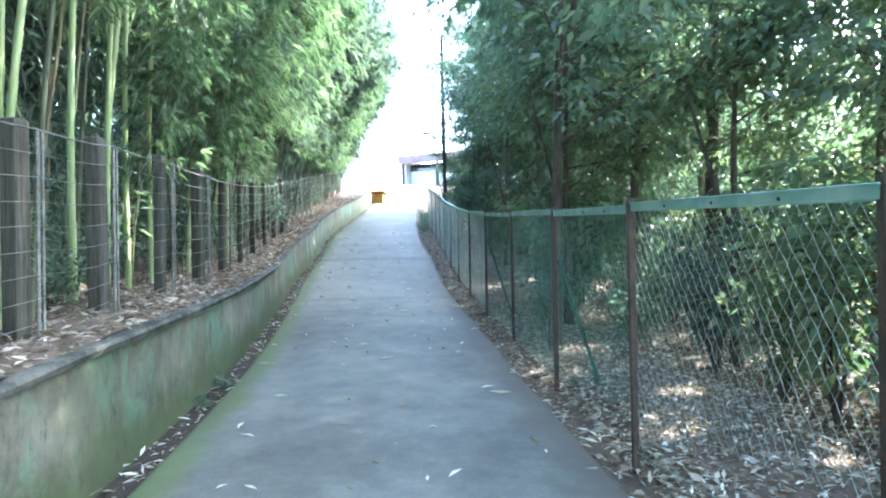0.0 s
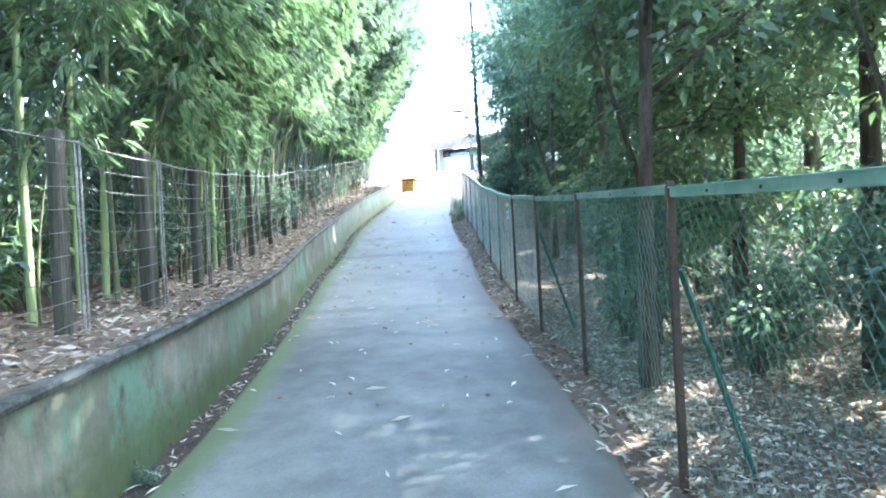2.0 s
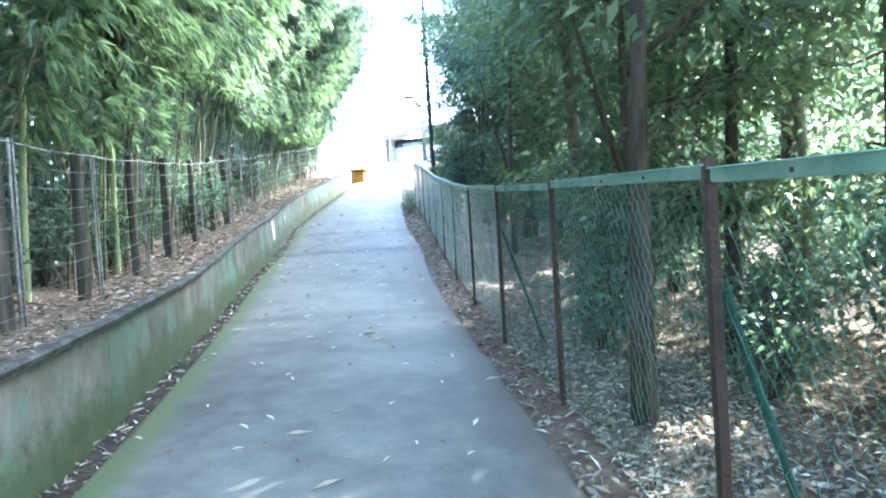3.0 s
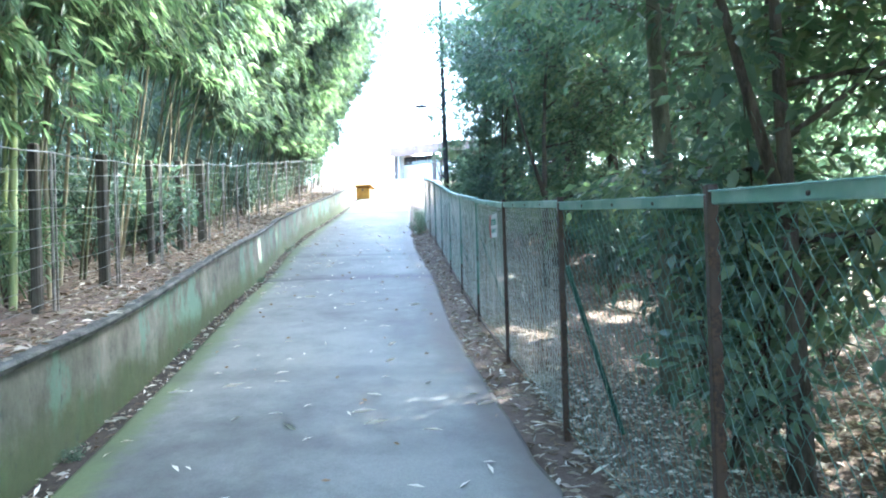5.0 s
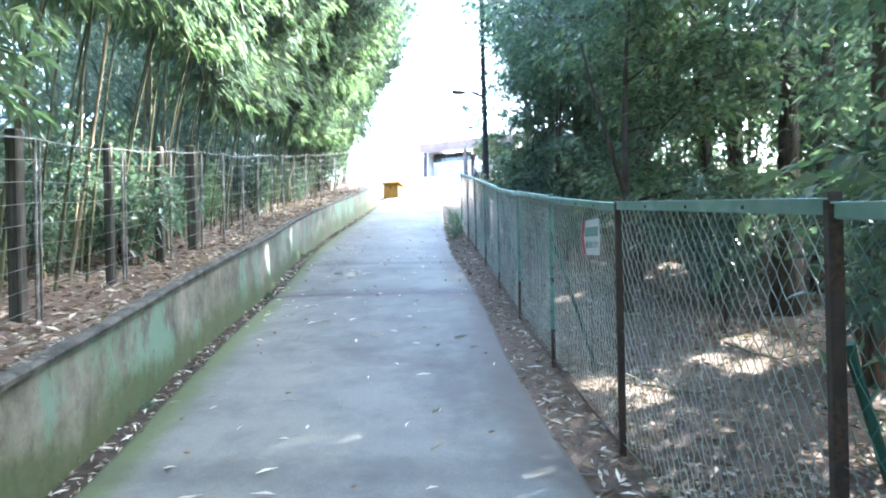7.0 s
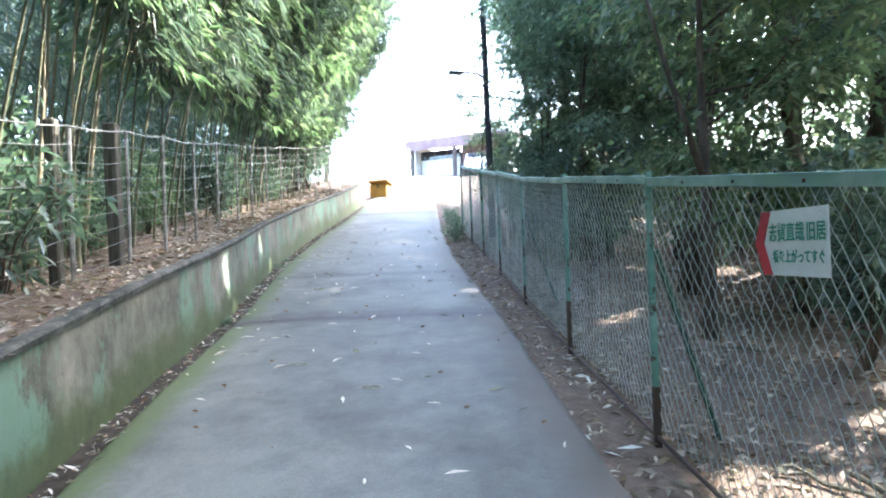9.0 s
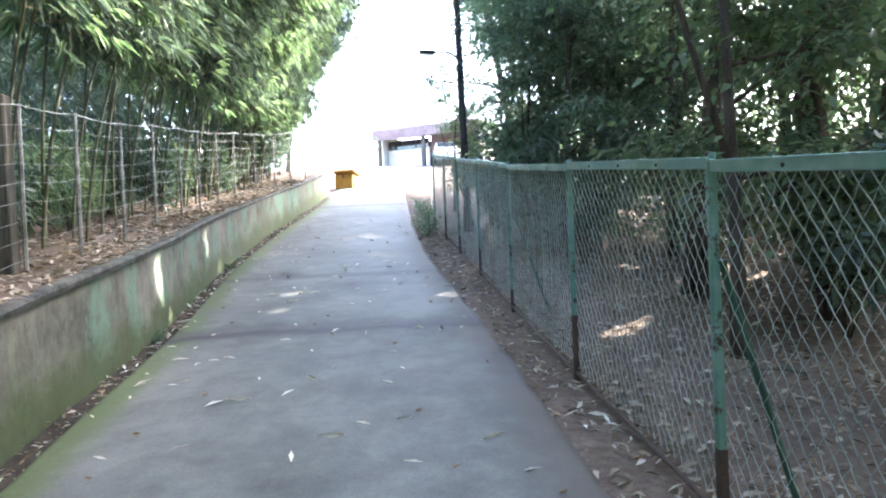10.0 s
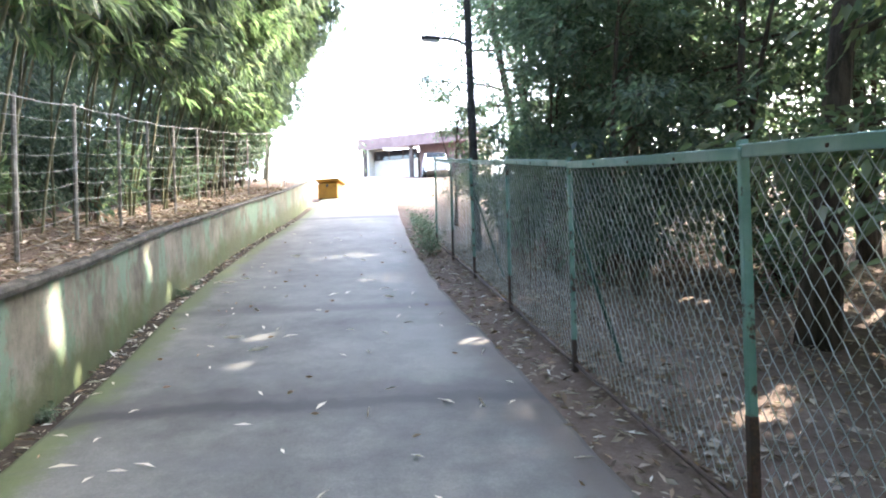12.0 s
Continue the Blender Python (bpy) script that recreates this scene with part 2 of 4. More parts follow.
# ---- building helpers ----
class Geo:
    """Collects vertices and faces of one mesh."""

    def __init__(self):
        self.v, self.f = [], []

    def tube(self, pts, radii, sides=8, cap=True):
        pts = [Vector(p) for p in pts]
        if isinstance(radii, (int, float)):
            radii = [radii] * len(pts)
        start = len(self.v)
        side = None
        for i, p in enumerate(pts):
            d = (pts[min(i + 1, len(pts) - 1)] - pts[max(i - 1, 0)]).normalized()
            if side is None:
                side = d.orthogonal().normalized()
            side = (side - d * side.dot(d)).normalized()
            other = d.cross(side)
            for k in range(sides):
                a = 2 * math.pi * k / sides
                self.v.append(p + (side * math.cos(a) + other * math.sin(a)) * radii[i])
        for i in range(len(pts) - 1):
            for k in range(sides):
                a, b = start + i * sides + k, start + i * sides + (k + 1) % sides
                self.f.append((a, b, b + sides, a + sides))
        if cap:
            self.f.append(tuple(start + k for k in reversed(range(sides))))
            self.f.append(tuple(start + (len(pts) - 1) * sides + k for k in range(sides)))
        return self

    def box(self, m, sx, sy, sz, bevel=0.0):
        """A box of that size about m's origin, with its upright edges and top chamfered by bevel."""
        b, start = bevel, len(self.v)
        hx, hy, hz = sx / 2, sy / 2, sz / 2
        if b <= 0:
            ring = [(-hx, -hy), (hx, -hy), (hx, hy), (-hx, hy)]
            levels = [(-hz, 0), (hz, 0)]
        else:
            ring = [(-hx + b, -hy), (hx - b, -hy), (hx, -hy + b), (hx, hy - b), (hx - b, hy), (-hx + b, hy), (-hx, hy - b), (-hx, -hy + b)]
            levels = [(-hz, b), (-hz + b, 0), (hz - b, 0), (hz, b)]
        k = len(ring)
        for z, inset in levels:
            for x, y in ring:
                self.v.append(m @ Vector((x - math.copysign(min(inset, abs(x)), x), y - math.copysign(min(inset, abs(y)), y), z)))
        for i in range(len(levels) - 1):
            for j in range(k):
                a, c = start + i * k + j, start + i * k + (j + 1) % k
                self.f.append((a, c, c + k, a + k))
        self.f.append(tuple(start + j for j in reversed(range(k))))
        self.f.append(tuple(start + (len(levels) - 1) * k + j for j in range(k)))
        return self

    def mesh(self, name, smooth=False):
        me = bpy.data.meshes.new(name)
        me.from_pydata([tuple(p) for p in self.v], [], self.f)
        if smooth:
            me.shade_smooth()
        return me


def mesh_np(name, verts, faces):
    """A mesh from arrays of vertices and of triangles or quads."""
    me = bpy.data.meshes.new(name)
    n, k = faces.shape
    me.vertices.add(len(verts))
    me.vertices.foreach_set("co", np.asarray(verts, np.float32).ravel())
    me.loops.add(n * k)
    me.loops.foreach_set("vertex_index", faces.astype(np.int32).ravel())
    me.polygons.add(n)
    me.polygons.foreach_set("loop_start", np.arange(0, n * k, k, dtype=np.int32))
    me.update(calc_edges=True)
    return me


def unit(a):
    return a / np.maximum(np.linalg.norm(a, axis=1, keepdims=True), 1e-9)


def leaf_arrays(rng, at, way, length, width, droop=0.25, fold=0.15):
    """Folded two-triangle leaves that start at 'at' and point along 'way'."""
    n = len(at)
    way = unit(way)
    up = unit(rng.normal(size=(n, 3)) * 0.55 + np.array([0, 0, 1.0]))
    side = unit(np.cross(way, up))
    up = np.cross(side, way)
    length, width = np.broadcast_to(length, n)[:, None], np.broadcast_to(width, n)[:, None]
    mid = at + way * length * 0.42
    tip = at + way * length - np.array([0, 0, 1.0]) * length * droop
    v = np.stack([at, mid + side * width / 2 + up * width * fold, tip, mid - side * width / 2 + up * width * fold], 1).reshape(-1, 3)
    base = np.arange(n)[:, None] * 4
    f = np.concatenate([base + [[0, 1, 2]], base + [[0, 2, 3]]], 1).reshape(-1, 3)
    return v, f


def round_leaf_mesh(name, rng, at, way, length, width, droop=0.2, fold=0.12):
    """Leaves of four triangles with a fuller outline."""
    n = len(at)
    way = unit(way)
    up = unit(rng.normal(size=(n, 3)) * 0.5 + np.array([0, 0, 1.0]))
    side = unit(np.cross(way, up))
    up = np.cross(side, way)
    length, width = np.broadcast_to(length, n)[:, None], np.broadcast_to(width, n)[:, None]
    down = np.array([0, 0, -1.0]) * length * droop
    a, b, tip = at + way * length * 0.28 + down * 0.08, at + way * length * 0.62 + down * 0.4, at + way * length + down
    ra, rb = side * width * 0.47 + up * width * fold, side * width * 0.40 + up * width * fold
    la, lb = -side * width * 0.47 + up * width * fold, -side * width * 0.40 + up * width * fold
    v = np.stack([at, a + ra, b + rb, tip, b + lb, a + la], 1).reshape(-1, 3)
    base = np.arange(n)[:, None] * 6
    f = np.concatenate([base + [[0, 1, 2]], base + [[0, 2, 3]], base + [[0, 3, 4]], base + [[0, 4, 5]]], 1).reshape(-1, 3)
    return mesh_np(name, v, f)


def leaf_mesh(name, rng, at, way, length, width, droop=0.25, fold=0.15):
    return mesh_np(name, *leaf_arrays(rng, at, way, length, width, droop, fold))


def part(name, data, material, parent=None, label="", kind=""):
    """Links a mesh (or Geo) as one object under a thing or a part; its vertices are in the world, unless the thing is a template at the origin."""
    if isinstance(data, Geo):
        data = data.mesh(name)
    if material is not None and not data.materials:
        data.materials.append(material)
    ob = new(name, data)
    if parent is not None:
        ob.parent = parent
        if parent.type == "EMPTY":
            ob.matrix_parent_inverse = Matrix.Translation(-parent.location)
    return tagged(ob, label=label, kind=kind)


def thing(name, at, label, category, group="", kind=""):
    ob = new(name)
    ob.location = at
    ob.empty_display_size = 0.2
    return tagged(ob, label, category, group, kind)

# ---- the plan: y runs up the slope, x to the right ----
GROUND_Y = (-400, -60, -10, 0, 3.7, 5.4, 7.3, 11.2, 13.4, 15.4, 17.5, 19.1, 22, 24.5, 28, 31, 36, 49, 60, 120, 900)
GROUND_Z = (-4.0, -2.4, -0.45, 0.03, 0.23, 0.32, 0.43, 0.70, 0.95, 1.20, 1.46, 1.75, 2.20, 2.66, 3.35, 4.0, 5.0, 7.1, 7.8, 8.5, 8.5)
WALL_Y = (-6, 0, 3.4, 5.5, 7.1, 9, 11, 12.7, 14.6, 17.2, 18.4, 20.3, 22, 24.6, 26, 27.5, 29, 31)
WALL_X = (-1.55, -1.75, -1.95, -2.1, -2.28, -2.55, -2.86, -3.12, -3.36, -3.56, -3.70, -3.92, -4.03, -4.03, -3.92, -3.84, -3.76, -3.74)
RIGHT_Y = (-6, 0, 3.3, 4.5, 7.5, 10.4, 11.8, 13, 15.6, 17, 20, 24, 28, 31, 36, 60)
RIGHT_X = (1.35, 1.15, 0.98, 0.84, 0.58, 0.27, 0.12, -0.03, -0.20, -0.32, -0.70, -1.0, -1.2, -1.3, -1.2, -1.2)
FENCE = [(1.75, 1.26), (3.65, 1.12), (5.42, 0.98), (7.65, 0.86), (9.48, 0.66), (11.48, 0.50), (13.36, 0.34), (15.25, 0.20), (17.38, 0.07), (19.2, -0.08), (21.05, -0.22), (22.5, -0.38), (23.9, -0.54)]
LEFT_POSTS = (2.75, 3.83, 4.86, 6.2, 7.6, 9.0, 10.45, 11.87, 13.38, 14.66, 15.73, 16.67, 17.78, 18.95, 20.2, 21.25, 22.3, 23.3, 24.6, 25.9, 27.2, 28.6, 30.0)
WALL_END = 30.8


def smooth_interp(y, ys, zs):
    """Linear interpolation, averaged over a short stretch so that the bends are soft."""
    return float(np.mean([np.interp(y + d, ys, zs) for d in (-0.8, -0.4, 0.0, 0.4, 0.8)]))


def ground_z(y):
    return smooth_interp(y, GROUND_Y, GROUND_Z)


def wall_x(y):
    return smooth_interp(y, WALL_Y, WALL_X)


def right_x(y):
    return smooth_interp(y, RIGHT_Y, RIGHT_X)


def left_x(y):
    """The slab's edge on the wall's side."""
    return wall_x(y) + 0.18 + 0.06 * max(0.0, 1 - abs(y) / 6)


def fence_x(y):
    return float(np.interp(y, [p[0] for p in FENCE], [p[1] for p in FENCE]))


def wall_height(y):
    return float(np.interp(y, (0, 3.4, 10, 14.6, 17, 19, 23, 29, WALL_END), (0.77, 0.80, 0.74, 0.85, 0.89, 0.87, 0.83, 0.74, 0.70)))


def terrain_z(x, y):
    """The soil: level with the path's slope, with a higher bank behind the wall."""
    z = ground_z(y) - 0.035
    wx = wall_x(y)
    if y < WALL_END + 0.6 and x < wx - 0.06:
        back = wx - x
        fade = min(1.0, max(0.0, (WALL_END + 0.6 - y) / 0.5))
        z += fade * (wall_height(y) + 0.010 + 0.05 * min(back, 6) + 0.06 * noise.noise((x * 1.3, y * 1.3, 2)))
    f = x - fence_x(y)
    if f > 0.05:
        z += min(1.0, f) * (0.10 * noise.noise((x * 0.5, y * 0.5, 5)) + 0.03 * noise.noise((x * 2, y * 2, 9))) - 0.02 * min(f, 3)
        z += 0.035 * max(0.0, f - 5) if f < 40 else 1.2
    return z


# ---- ground sheet ----
offsets = [-500, -200, -80, -40, -20, -12, -9, -7, -5.5, -4.5, -3.8, -3.2, -2.6, -2.1, -1.7, -1.3, -1.0, -0.7, -0.45, -0.25, -0.10, -0.04, 0.05, 0.16, 0.4, 1.0, 1.7, 2.4, 2.9, 3.2, 3.5, 3.8, 4.1, 4.4, 4.8, 5.2, 5.7, 6.3, 7, 8, 9.5, 11, 13, 16, 20, 28, 45, 90, 220, 500]
rows_y = [-400, -150, -60, -30, -15, -8] + [round(-6 + 0.35 * i, 3) for i in range(122)] + [37.5, 40, 43, 46, 49, 53, 58, 66, 80, 110, 160, 260, 500, 900]
verts, faces, k = [], [], len(offsets)
for y in rows_y:
    wx = wall_x(y)
    for o in offsets:
        verts.append((wx + o, y, terrain_z(wx + o, y)))
for i in range(len(rows_y) - 1):
    for j in range(k - 1):
        a = i * k + j
        faces.append((a, a + 1, a + 1 + k, a + k))
g = Geo()
g.v, g.f = verts, faces
tagged(part("ground", g, M_SOIL), "dark forest soil strewn with dead leaves", "ground", kind="structure")

# ---- retaining wall: one swept section with a lip along its top ----
wall_ys = [-6 + 0.3 * i for i in range(int((WALL_END + 6) / 0.3))] + [WALL_END]
prof = [(0.0, -0.35), (0.0, -0.02), (-0.004, 0.35), (-0.012, 0.70), (-0.012, 0.93), (0.018, 0.935), (0.026, 0.975), (0.012, 1.0), (-0.085, 1.0), (-0.085, -0.35)]
verts, faces, uvs = [], [], []
for y in wall_ys:
    wx, gz, h = wall_x(y), ground_z(y), wall_height(y)
    for px, pz in prof:
        jig = 0.006 * noise.noise((y * 2.1, pz * 4, 3))
        verts.append((wx + px + jig, y, gz + (pz * h if pz > 0 else pz)))
        uvs.append((y, pz * h))
k = len(prof)
for i in range(len(wall_ys) - 1):
    for j in range(k - 1):
        a = i * k + j
        faces.append((a, a + k, a + k + 1, a + 1))
faces.append(tuple(range(k)))
faces.append(tuple(range((len(wall_ys) - 1) * k + k - 1, (len(wall_ys) - 1) * k - 1, -1)))
me = bpy.data.meshes.new("retaining_wall")
me.from_pydata(verts, [], faces)
uv = me.uv_layers.new(name="along_up")
for loop in me.loops:
    uv.data[loop.index].uv = uvs[loop.vertex_index]
me.materials.append(M_WALL)
me.materials.append(M_CAP)
for p in me.polygons:
    n_ = p.index
    if n_ < (len(wall_ys) - 1) * (k - 1) and n_ % (k - 1) in (4, 5, 6, 7):
        p.material_index = 1
wall_thing = part("wall_west", me, None)
tagged(wall_thing, "low mossy concrete retaining wall with a dark lichened lip", "retaining wall", kind="structure")

# ---- earth-filled gutter between wall and path ----
M_HUMUS = simple("damp_humus", (0.022, 0.017, 0.012), (0.060, 0.047, 0.034), 11.0, 0.9, 0, 0.012, 0.25)
g = Geo()
gutter_ys = [-6 + 0.3 * i for i in range(122)]
for y in gutter_ys:
    for q in (0.0, 0.3, 0.6, 1.0):
        x = wall_x(y) - 0.01 + (left_x(y) + 0.005 - wall_x(y)) * q
        g.v.append(Vector((x, y, ground_z(y) - 0.027 + 0.012 * math.sin(math.pi * q) * noise.noise((x * 6, y * 2, 3)))))
for i in range(len(gutter_ys) - 1):
    for j in range(3):
        a = i * 4 + j
        g.f.append((a, a + 1, a + 5, a + 4))
tagged(part("gutter", g, M_HUMUS), "narrow gutter filled with dark damp humus", "gutter", kind="structure")

# ---- concrete path: slabs between joints ----
JOINTS = (-6, 16.85, 27.7, 37, 58)
pavement = thing("pavement", (0, 0, ground_z(0)), "grey concrete path climbing in a curve, mossy along the gutter", "path", kind="structure")
for y0, y1 in zip(JOINTS, JOINTS[1:]):
    steps = max(3, round((y1 - y0 - 0.012) / 0.35))
    fr = (0, 0.012, 0.1, 0.25, 0.4, 0.55, 0.7, 0.85, 0.93, 0.985, 1)
    verts, faces, uva, uvb = [], [], [], []
    for i in range(steps + 1):
        y = y0 + 0.0004 + (y1 - y0 - 0.0008) * i / steps
        xl, xr, gz = left_x(y), right_x(y), ground_z(y)
        xr += 0.035 * noise.noise((y * 1.9, 0, 7)) + 0.02 * noise.noise((y * 6, 0, 8))
        for q in fr:
            x = xl + (xr - xl) * q
            ys = y + 0.42 * (q - 0.4) * (math.exp(-((y - 16.85) / 1.6) ** 2) + 0.5 * math.exp(-((y - 27.7) / 1.6) ** 2))
            dip = -0.012 if q in (0, 1) else 0.0
            end = -0.0005 if i in (0, steps) and y1 < 30 else 0.0
            bow = 0.018 * (1 - (2 * q - 1) ** 2) + 0.006 * noise.noise((x * 0.8, y * 0.8, 1))
            verts.append((x, ys, ground_z(ys) + dip + end + bow))
            uva.append((x - xl, ys))
            uvb.append((xr - x, ys))
    k = len(fr)
    for i in range(steps):
        for j in range(k - 1):
            a = i * k + j
            faces.append((a, a + 1, a + 1 + k, a + k))
    top = len(verts)
    for q in (0, k - 1):
        for i in range(steps + 1):
            x, y, z = verts[i * k + q]
            verts.append((x, y, z - 0.10))
            uva.append(uva[i * k + q])
            uvb.append(uvb[i * k + q])
    for i in range(steps):
        faces.append((i * k, (i + 1) * k, top + i + 1, top + i))
        r = top + steps + 1
        faces.append(((i + 1) * k + k - 1, i * k + k - 1, r + i, r + i + 1))
    for i, flip in ((0, False), (steps, True)):
        ring = [i * k + j for j in range(k)] + [top + steps + 1 + i, top + i]
        faces.append(tuple(ring if flip else reversed(ring)))
    me = bpy.data.meshes.new("slab")
    me.from_pydata(verts, [], faces)
    for nm, data in (("from_gutter", uva), ("from_fence", uvb)):
        layer = me.uv_layers.new(name=nm)
        for loop in me.loops:
            layer.data[loop.index].uv = data[loop.vertex_index]
    me.uv_layers["from_gutter"].active_render = True
    for p in me.polygons:
        p.use_smooth = k - 1 <= p.index < (steps - 1) * (k - 1)
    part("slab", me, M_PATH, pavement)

# ---- chain-link fence ----
FENCE_H = 1.55
fence = thing("chain_link_fence", (1.0, 5.42, ground_z(5.42)), "sagging green chain-link fence on rusty steel posts", "fence")


def fence_foot(i):
    y, x = FENCE[i]
    return Vector((x, y, ground_z(y) - 0.03))


def chain_panel(a, b, low, seed, r):
    """Zigzag wires hooked into each other between two posts. low: how high the torn lower edge hangs at either end."""
    rng = np.random.default_rng(seed)
    span = b - a
    length = math.hypot(span.x, span.y)
    across = Vector((span.y, -span.x, 0)).normalized()
    w, step = 0.037, 0.053
    count = int((length - 0.05) / w)
    vs, fs, base = [], [], 0
    top = FENCE_H - 0.015
    for i in range(count):
        u0 = 0.03 + i * w
        bottom = 0.06 + low[0] + (low[1] - low[0]) * (u0 / length) ** 1.6
        m = int((top - bottom) / step)
        j = np.arange(m + 1)
        zig = ((j + i) % 2) * w
        v = top - j * step
        bulge = 0.035 * np.sin(np.pi * np.clip(v / top, 0, 1)) * math.sin(math.pi * u0 / length) * rng.uniform(0.8, 1.2)
        t = np.clip((u0 + zig) / length, 0, 1)
        off = bulge + np.where(j % 2 == 0, 0.0025, -0.0025)
        c = np.stack([a.x + span.x * t + across.x * off, a.y + span.y * t + across.y * off, a.z + span.z * t + v], 1)
        # each zigzag leg is a short tube, back legs thinned to look less lit
        ends = np.stack([c[:-1], c[1:]], 1)
        leg_r = np.where(zig[:-1] > 0, r * 1.15, r * 0.62)[:, None, None]
        ring = []
        for ang in (0.5, 2.6, 4.7):
            d = np.array([across.x * math.cos(ang), across.y * math.cos(ang), 0]) + np.array([span.x / length, span.y / length, 0]) * math.sin(ang)
            ring.append(ends + d * leg_r)
        vs.append(np.stack(ring, 2).reshape(-1, 3))
        q = np.arange(m)[:, None] * 6 + base
        for k in range(3):
            fs.append(np.concatenate([q + k, q + (k + 1) % 3, q + 3 + (k + 1) % 3, q + 3 + k], 1))
        base += m * 6
    return mesh_np("chain_mesh", np.concatenate(vs), np.concatenate(fs))


for i in range(len(FENCE)):
    p = fence_foot(i)
    y = FENCE[i][0]
    old = y < 12
    lean = pose(p.x, p.y, p.z, random.uniform(-0.4, 0.4), random.uniform(-0.5, 0.5), 0)
    g = Geo()
    s = 0.036 if y > 12 else 0.040
    # an angle section: two flanges
    g.box(lean @ pose(0, 0, 0.76), s, 0.006, FENCE_H + 0.15, 0.002)
    g.box(lean @ pose(-s / 2 + 0.003, s / 2, 0.76), 0.006, s - 0.008, FENCE_H + 0.15, 0.002)
    post = part("post", g, M_POST_RUST if old else M_POST_GREEN, fence, "rusty brown angle-steel post" if old else "green-painted post rusting towards its foot")
    if not old:
        k_ = random.uniform(0.15, 0.5)
        g = Geo().box(lean @ pose(0, 0, k_ / 2 - 0.02), s + 0.003, 0.009, k_, 0.001)
        g.box(lean @ pose(-s / 2 + 0.003, s / 2, k_ / 2 - 0.02), 0.009, s - 0.005, k_, 0.001)
        part("rusted_foot", g, M_POST_RUST, post, "brown rusted lower end")
for i in range(len(FENCE) - 1):
    a, b = fence_foot(i), fence_foot(i + 1)
    d = b - a
    yaw = math.degrees(math.atan2(d.y, d.x))
    tilt = math.degrees(math.atan2(d.z, math.hypot(d.x, d.y)))
    mid = (a + b) / 2
    g = Geo().box(pose(mid.x, mid.y, mid.z + FENCE_H + 0.012 - 0.012 * (i % 2)) @ pose(0, 0, 0, 0, 0, yaw) @ pose(0, 0, 0, 0, -tilt, 0), d.length - 0.012, 0.026, 0.052, 0.006)
    g.box(pose(mid.x, mid.y, mid.z + FENCE_H + 0.036 - 0.012 * (i % 2)) @ pose(0, 0, 0, 0, 0, yaw) @ pose(0, 0, 0, 0, -tilt, 0), d.length - 0.016, 0.048, 0.006, 0.002)
    rail = part("top_rail", g, M_RAIL, fence, "faded sea-green steel top rail")
    for q in (0.25, 0.5, 0.75):
        c = a + d * q
        bolt = Geo().box(pose(c.x - 0.016, c.y, c.z + FENCE_H + 0.008 - 0.012 * (i % 2)), 0.008, 0.016, 0.016, 0.003)
        part("clip", bolt, M_POST_RUST, rail)
    low = {0: (0.55, 0.04), 1: (0.22, 0.0)}.get(i, (0.0, 0.0))
    part("chain_mesh", chain_panel(a, b, low, 40 + i, 0.0013 if i == 0 else 0.0018 if i < 4 else 0.0025), M_CHAIN_NEW if i in (1, 2, 3) else M_CHAIN, fence)
    if i >= 5:
        g = Geo().tube([a + Vector((0, 0, 0.055)), mid + Vector((0, 0, 0.05)), b + Vector((0, 0, 0.055))], 0.013, 6)
        part("bottom_rail", g, M_POST_RUST, fence, "rusty bottom rail")
    else:
        g = Geo().tube([a + Vector((0, 0, 0.09 + low[0])), mid + Vector((0, 0, 0.07 + low[0] * 0.35)), b + Vector((0, 0, 0.08 + low[1]))], 0.0025, 5)
        part("tension_wire", g, M_CHAIN_NEW, fence)
    g = Geo().tube([a + Vector((0.004, 0, 0.78)), mid + Vector((0.03, 0, 0.755)), b + Vector((0.004, 0, 0.78))], 0.0014, 4)
    part("tension_wire", g, M_WIRE, fence)
for i in (2, 4, 6, 8, 10):
    p = fence_foot(i)
    foot = Vector((p.x + 0.42, p.y + 0.12, terrain_z(p.x + 0.42, p.y + 0.12) - 0.05))
    g = Geo().tube([p + Vector((0.03, 0.0, 1.15)), p + Vector((0.05, 0.015, 1.09)), foot], 0.017, 8)
    part("brace", g, M_BRACE, fence, "green tubular brace behind the post")

# ---- arrow sign ----
sa, sb = fence_foot(5), fence_foot(6)
sd = (sb - sa).normalized()
sign_mid = sa + (sb - sa) * ((12.02 - sa.y) / (sb.y - sa.y))
along_yaw = math.degrees(math.atan2(sd.y, sd.x))
# local x runs down the slope (the reader's right), local z up, local -y to the path
SIGN = pose(sign_mid.x - 0.014, sign_mid.y, 2.085) @ pose(0, 0, 0, 0, 0, along_yaw + 180)
sign = thing("direction_sign", SIGN.translation, "white arrow board with red tip and green lettering on the fence", "sign")
W, H = 0.375, 0.25


def plate(outline, y0, y1):
    g = Geo()
    n_ = len(outline)
    for y in (y0, y1):
        g.v += [SIGN @ Vector((x, y, z)) for x, z in outline]
    g.f = [tuple(range(n_)), tuple(range(2 * n_ - 1, n_ - 1, -1))] + [(j, j + n_, (j + 1) % n_ + n_, (j + 1) % n_) for j in range(n_)]
    return g


